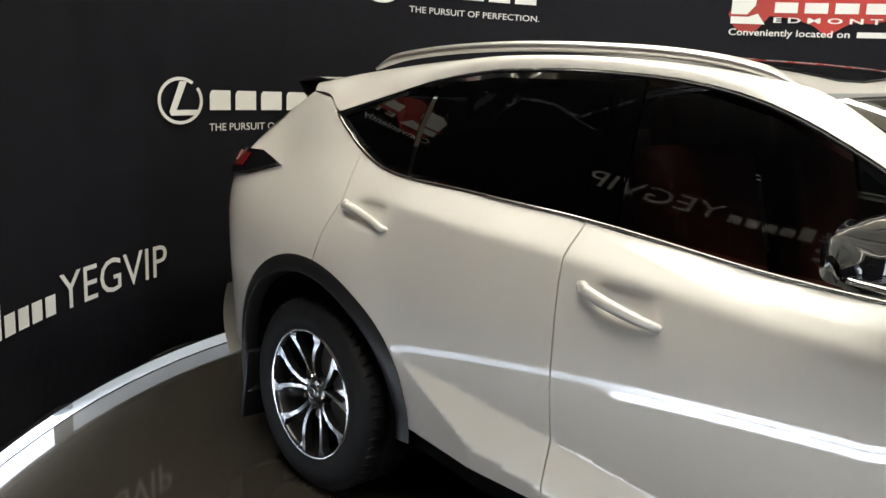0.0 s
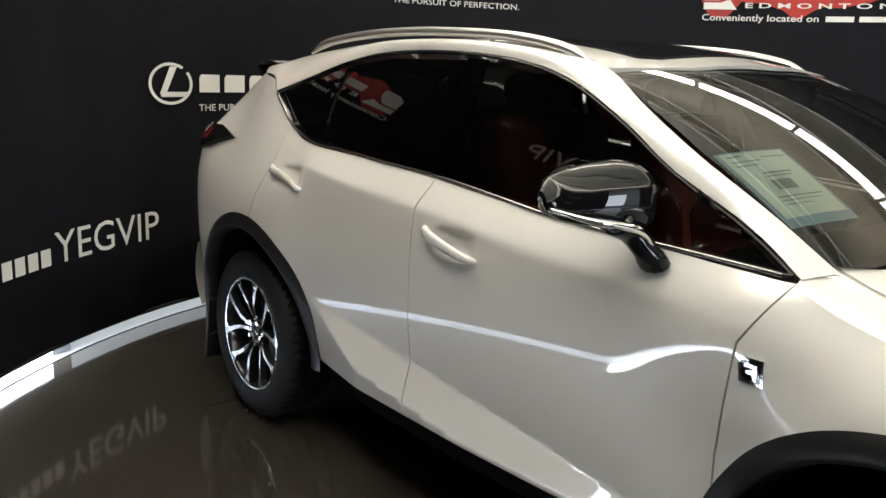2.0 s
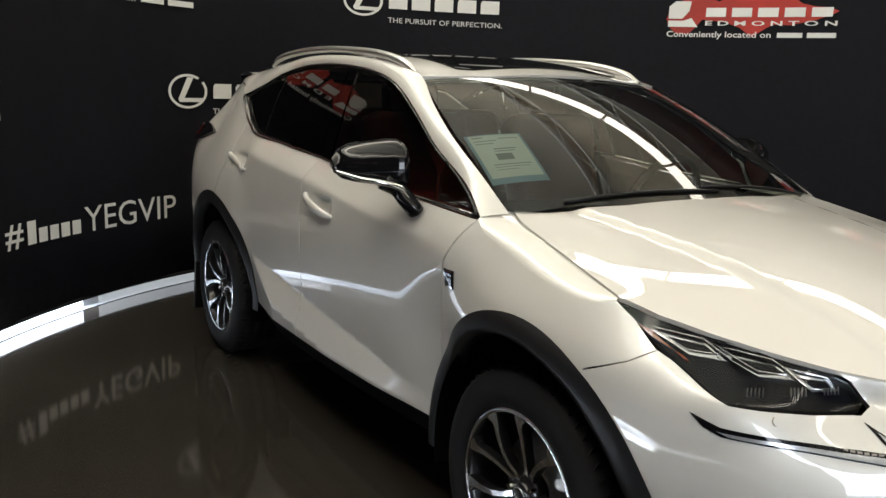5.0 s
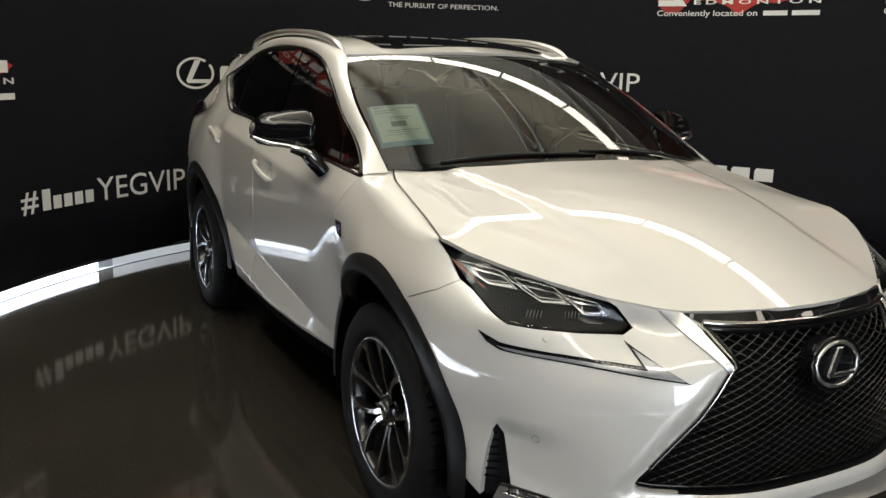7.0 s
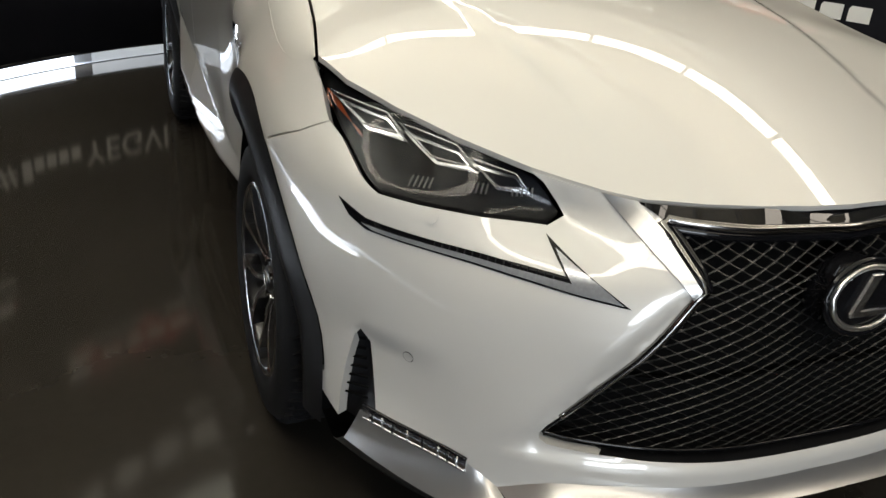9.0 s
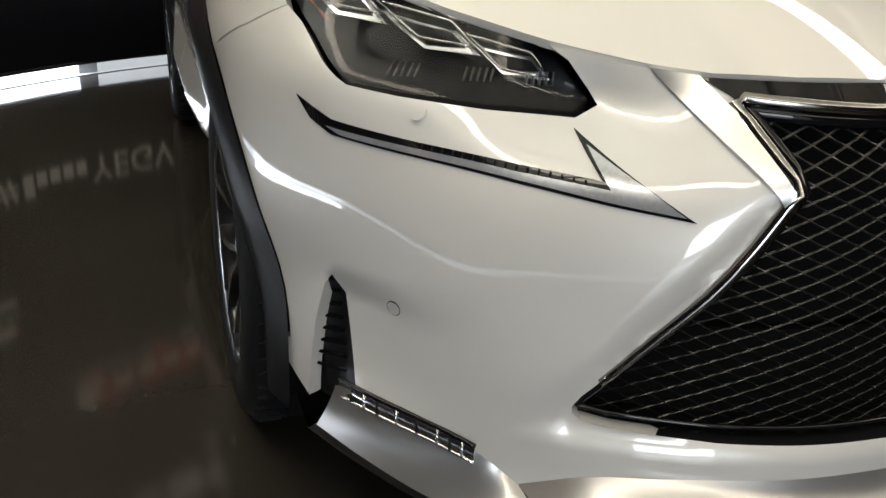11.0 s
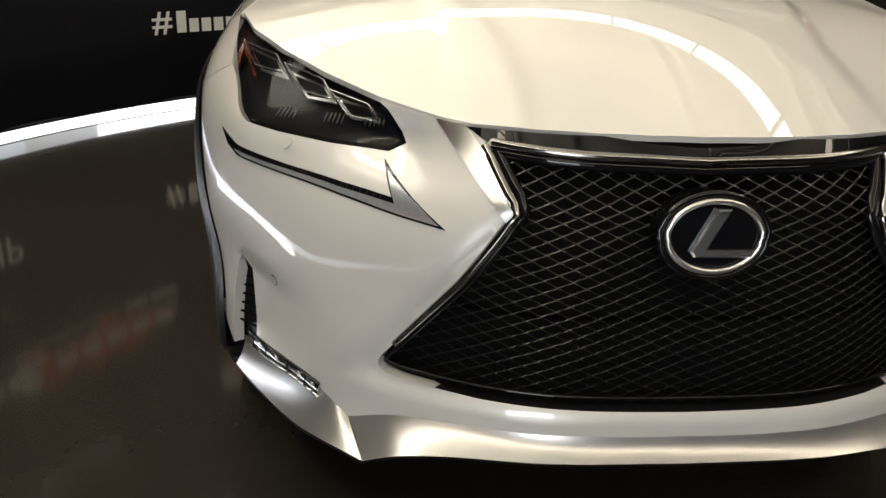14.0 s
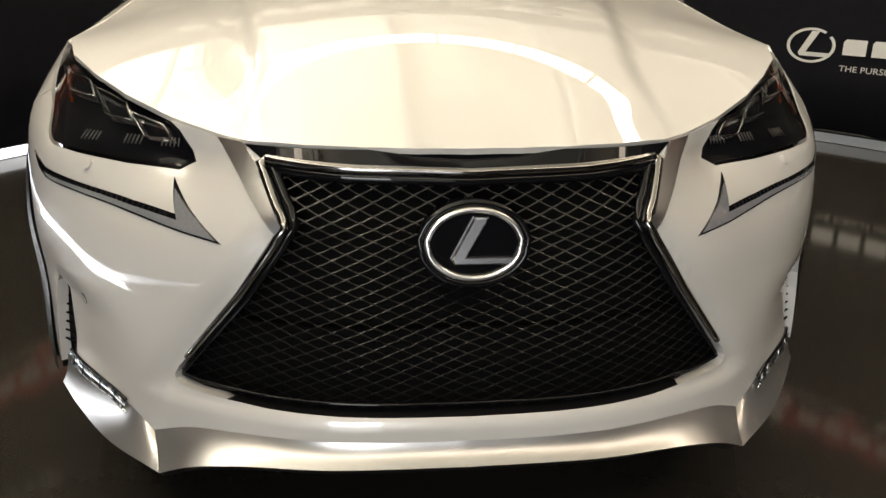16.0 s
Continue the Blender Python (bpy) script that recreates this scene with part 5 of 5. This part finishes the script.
# ---------------------------------------------------------------- wheels
def build_wheel():
    w = new("wheel")
    w.parent = car
    w["label"] = "black and machined ten-spoke alloy wheel with tyre"
    bm = bmesh.new()
    lathe(bm, [(0.238, -0.10), (0.245, -0.112), (0.27, -0.122), (0.305, -0.124), (0.335, -0.116), (0.352, -0.100), (0.360, -0.075), (0.3625, -0.035), (0.357, -0.032), (0.357, -0.024), (0.3635, -0.020), (0.3635, 0.020), (0.357, 0.024), (0.357, 0.032), (0.3625, 0.035),
               (0.360, 0.075), (0.352, 0.100), (0.335, 0.116), (0.305, 0.124), (0.27, 0.122), (0.238, 0.10)], 72)
    part("tyre", bm, RUBBER, w, "black rubber tyre")
    V, F2 = [], []
    for k in range(60):
        a = 2 * math.pi * k / 60
        for sgn in (-1, 1):
            o = len(V)
            for da, r, y in ((0, 0.3635, 0.045), (0.03, 0.3655, 0.045), (0.045, 0.3655, 0.088), (0.015, 0.3560, 0.102)):
                V.append((r * math.cos(a + da), sgn * y, r * math.sin(a + da)))
            for da, r, y in ((0, 0.355, 0.045), (0.03, 0.355, 0.045), (0.045, 0.355, 0.088), (0.015, 0.348, 0.102)):
                V.append((r * math.cos(a + da), sgn * y, r * math.sin(a + da)))
            F2 += [(o, o + 1, o + 2, o + 3), (o, o + 4, o + 5, o + 1), (o + 1, o + 5, o + 6, o + 2), (o + 2, o + 6, o + 7, o + 3), (o + 3, o + 7, o + 4, o)]
    tagged(from_arrays("tread_block", V, F2, RUBBER, w, "tread blocks", smooth=False), kind="stuff")
    bm = bmesh.new()
    lathe(bm, [(0.247, -0.112), (0.240, -0.117), (0.233, -0.112), (0.228, -0.100), (0.222, -0.06), (0.205, 0.06), (0.20, 0.09)], 64)
    part("rim", bm, RIMBLACK, w, "black rim barrel")
    bm = bmesh.new()
    lathe(bm, [(0.246, -0.1135), (0.2405, -0.1185), (0.234, -0.114)], 64)
    part("rim_lip", bm, ALLOY, w, "machined rim lip")
    bm = bmesh.new()
    lathe(bm, [(0.16, -0.012), (0.155, -0.02), (0.06, -0.02), (0.05, -0.03)], 40)
    part("brake_disc", bm, STEEL, w, "grey steel brake disc")
    # five pairs of limbs, each pair joined at the hub and spread at the rim
    for k in range(5):
        base = 90 + 72 * k
        for sg in (-1, 1):
            def pt(r, off, y):
                a = radians(base)
                return (r * math.cos(a) - sg * off * math.sin(a), y, r * math.sin(a) + sg * off * math.cos(a))
            bm = bmesh.new()
            prof = [(0.050, 0.002, 0.020, -0.080), (0.085, 0.007, 0.022, -0.092), (0.125, 0.020, 0.036, -0.102), (0.165, 0.040, 0.060, -0.108), (0.195, 0.060, 0.088, -0.111), (0.222, 0.058, 0.098, -0.113), (0.234, 0.052, 0.092, -0.114)]
            rows2 = []
            for r, o1, o2, y in prof:
                rr = math.sqrt(max(r * r - ((o1 + o2) / 2) ** 2, 1e-6)) if r > 0.2 else r
                rows2.append([bm.verts.new(pt(rr, o1, y + 0.03)), bm.verts.new(pt(rr, o1, y)), bm.verts.new(pt(rr, o2, y)), bm.verts.new(pt(rr, o2, y + 0.03))])
            for a_, b_ in zip(rows2, rows2[1:]):
                for j in range(3):
                    bm.faces.new((a_[j], a_[j + 1], b_[j + 1], b_[j]))
            bm.faces.new(rows2[0]), bm.faces.new(rows2[-1][::-1])
            bmesh.ops.recalc_face_normals(bm, faces=bm.faces)
            ob = part("spoke", bm, ALLOY, w, "machined spoke with black flanks", smooth=False)
            ob.data.materials.append(RIMBLACK)
            for p in ob.data.polygons:
                p.material_index = 0 if abs(p.normal.y) > 0.6 and p.center.y < -0.078 else 1
    bm = bmesh.new()
    lathe(bm, [(0.062, -0.05), (0.062, -0.075), (0.055, -0.082), (0.034, -0.084), (0.034, -0.090), (0.030, -0.094), (0.0005, -0.096)], 32)
    hub = part("hub_cap", bm, RIMBLACK, w, "dark hub with round cap")
    tube("hub_ring", [(0.022 * math.cos(a), -0.0965, 0.018 * math.sin(a)) for a in np.linspace(0, 2 * math.pi, 25)[:-1]], 0.002, CHROME, w, "chrome hub emblem ring", sides=5, closed=True)
    for k in range(5):
        a = radians(54 + 72 * k)
        bm = bmesh.new()
        bmesh.ops.create_cone(bm, cap_ends=True, segments=6, radius1=0.010, radius2=0.009, depth=0.03, matrix=Matrix.Translation((0.052 * math.cos(a), -0.08, 0.052 * math.sin(a))) @ Matrix.Rotation(radians(90), 4, "X"))
        part("wheel_nut", bm, CHROME, w, "", smooth=False)
    return w


w0 = build_wheel()
w0.location = (1.33, -0.778, 0.3655)
w0.rotation_euler = (0, radians(20), 0)


def place_wheel(x, y, turn, rz):
    c = copy_thing(w0, Matrix.Translation((x, y, 0.3655)) @ Matrix.Rotation(rz, 4, "Z") @ Matrix.Rotation(radians(turn), 4, "Y"))
    return c


place_wheel(-1.345, -0.778, -7, 0)
place_wheel(1.33, 0.778, 33, math.pi)
place_wheel(-1.345, 0.778, 11, math.pi)

# ---------------------------------------------------------------- body shell behind the panels, cabin
bm = bmesh.new()
box(bm, 0.0, 0, 0.36, 3.3, 1.30, 0.22)
box(bm, 0.0, 0, 0.62, 1.75, 1.56, 0.50)
box(bm, 1.35, 0, 0.70, 1.1, 1.0, 0.40)
box(bm, -1.5, 0, 0.75, 1.3, 1.0, 0.55)
part("inner_shell", bm, DARK, car, "dark inner body and underbody", smooth=False)
bm = bmesh.new()
box(bm, 0.86, 0, 1.0, 0.34, 1.34, 0.16, Matrix.Rotation(radians(6), 4, "Y"), 0.04)
part("dashboard", bm, DASH, car, "black dashboard top")


def seat(x, y):
    bm = bmesh.new()
    box(bm, x, y, 0.80, 0.52, 0.52, 0.18, Matrix.Rotation(radians(-6), 4, "Y"), 0.05)
    box(bm, x - 0.30, y, 1.08, 0.15, 0.50, 0.56, Matrix.Rotation(radians(-14), 4, "Y"), 0.05)
    part("cabin_seat", bm, LEATHER, car, "red leather front seat")
    bm = bmesh.new()
    box(bm, x - 0.40, y, 1.41, 0.10, 0.26, 0.15, Matrix.Rotation(radians(-10), 4, "Y"), 0.035)
    part("headrest", bm, LEATHER, car, "red leather headrest")


seat(0.18, -0.37)
seat(0.18, 0.37)
bm = bmesh.new()
box(bm, -0.62, 0, 0.80, 0.5, 1.25, 0.18, None, 0.05)
box(bm, -0.92, 0, 1.08, 0.15, 1.25, 0.54, Matrix.Rotation(radians(-16), 4, "Y"), 0.05)
part("rear_bench", bm, LEATHER, car, "red leather rear bench")
tube("steering_wheel", [(0.60 + 0.07 * math.sin(a), 0.37 + 0.185 * math.cos(a), 1.05 + 0.17 * math.sin(a)) for a in np.linspace(0, 2 * math.pi, 33)[:-1]], 0.015, DASH, car, "black steering wheel", sides=8, closed=True)
bm = bmesh.new()
box(bm, 0.47, 0, 1.455, 0.04, 0.24, 0.07, None, 0.015)
part("interior_mirror", bm, DASH, car, "black interior mirror")

# price sheet behind the windscreen
def on_screen(name, quad, material, parent, label, drop):
    """A sheet of paper against the inside of the glass."""
    V, F2 = [], []
    n = 8
    (a, b, c, d) = [np.array(p) for p in quad]
    for i in range(n + 1):
        for j in range(n + 1):
            p = (a * (1 - i / n) + b * i / n) * (1 - j / n) + (d * (1 - i / n) + c * i / n) * j / n
            V.append((p[0], p[1], float(SCREEN([p[0]], [p[1]])[0]) - drop))
    for i in range(n):
        for j in range(n):
            o = i * (n + 1) + j
            F2.append((o, o + 1, o + n + 2, o + n + 1))
    return from_arrays(name, V, F2, material, parent, label)


QUAD = [(0.663, -0.668), (0.729, -0.484), (0.956, -0.522), (0.900, -0.705)]
sheet_ob = on_screen("price_sheet", QUAD, PAPERBLUE, None, "", 0.012)
sheet_ob.location = (0, 0.012, 0)
tagged(sheet_ob, "pale green printed price sheet behind the windscreen", "paper sheet")


def sub_quad(u0, u1, v0, v1):
    a, b, c, d = [np.array(p) for p in QUAD]
    def at(u, v):
        return tuple((a * (1 - u) + b * u) * (1 - v) + (d * (1 - u) + c * u) * v)
    return [at(u0, v0), at(u1, v0), at(u1, v1), at(u0, v1)]


on_screen("page", sub_quad(0.05, 0.95, 0.03, 0.90), PAPER, sheet_ob, "pale green page", 0.010)
for k, (u0, u1, v0, v1) in enumerate([(0.1, 0.3, 0.08, 0.10), (0.1, 0.5, 0.16, 0.175), (0.1, 0.42, 0.22, 0.235), (0.35, 0.75, 0.34, 0.36), (0.35, 0.7, 0.39, 0.405), (0.33, 0.62, 0.45, 0.58), (0.2, 0.85, 0.66, 0.675), (0.2, 0.8, 0.71, 0.72), (0.2, 0.6, 0.76, 0.77), (0.55, 0.9, 0.12, 0.135)]):
    on_screen("print_bar", sub_quad(u0, u1, v0, v1), INK, sheet_ob, "grey printed bar", 0.008)
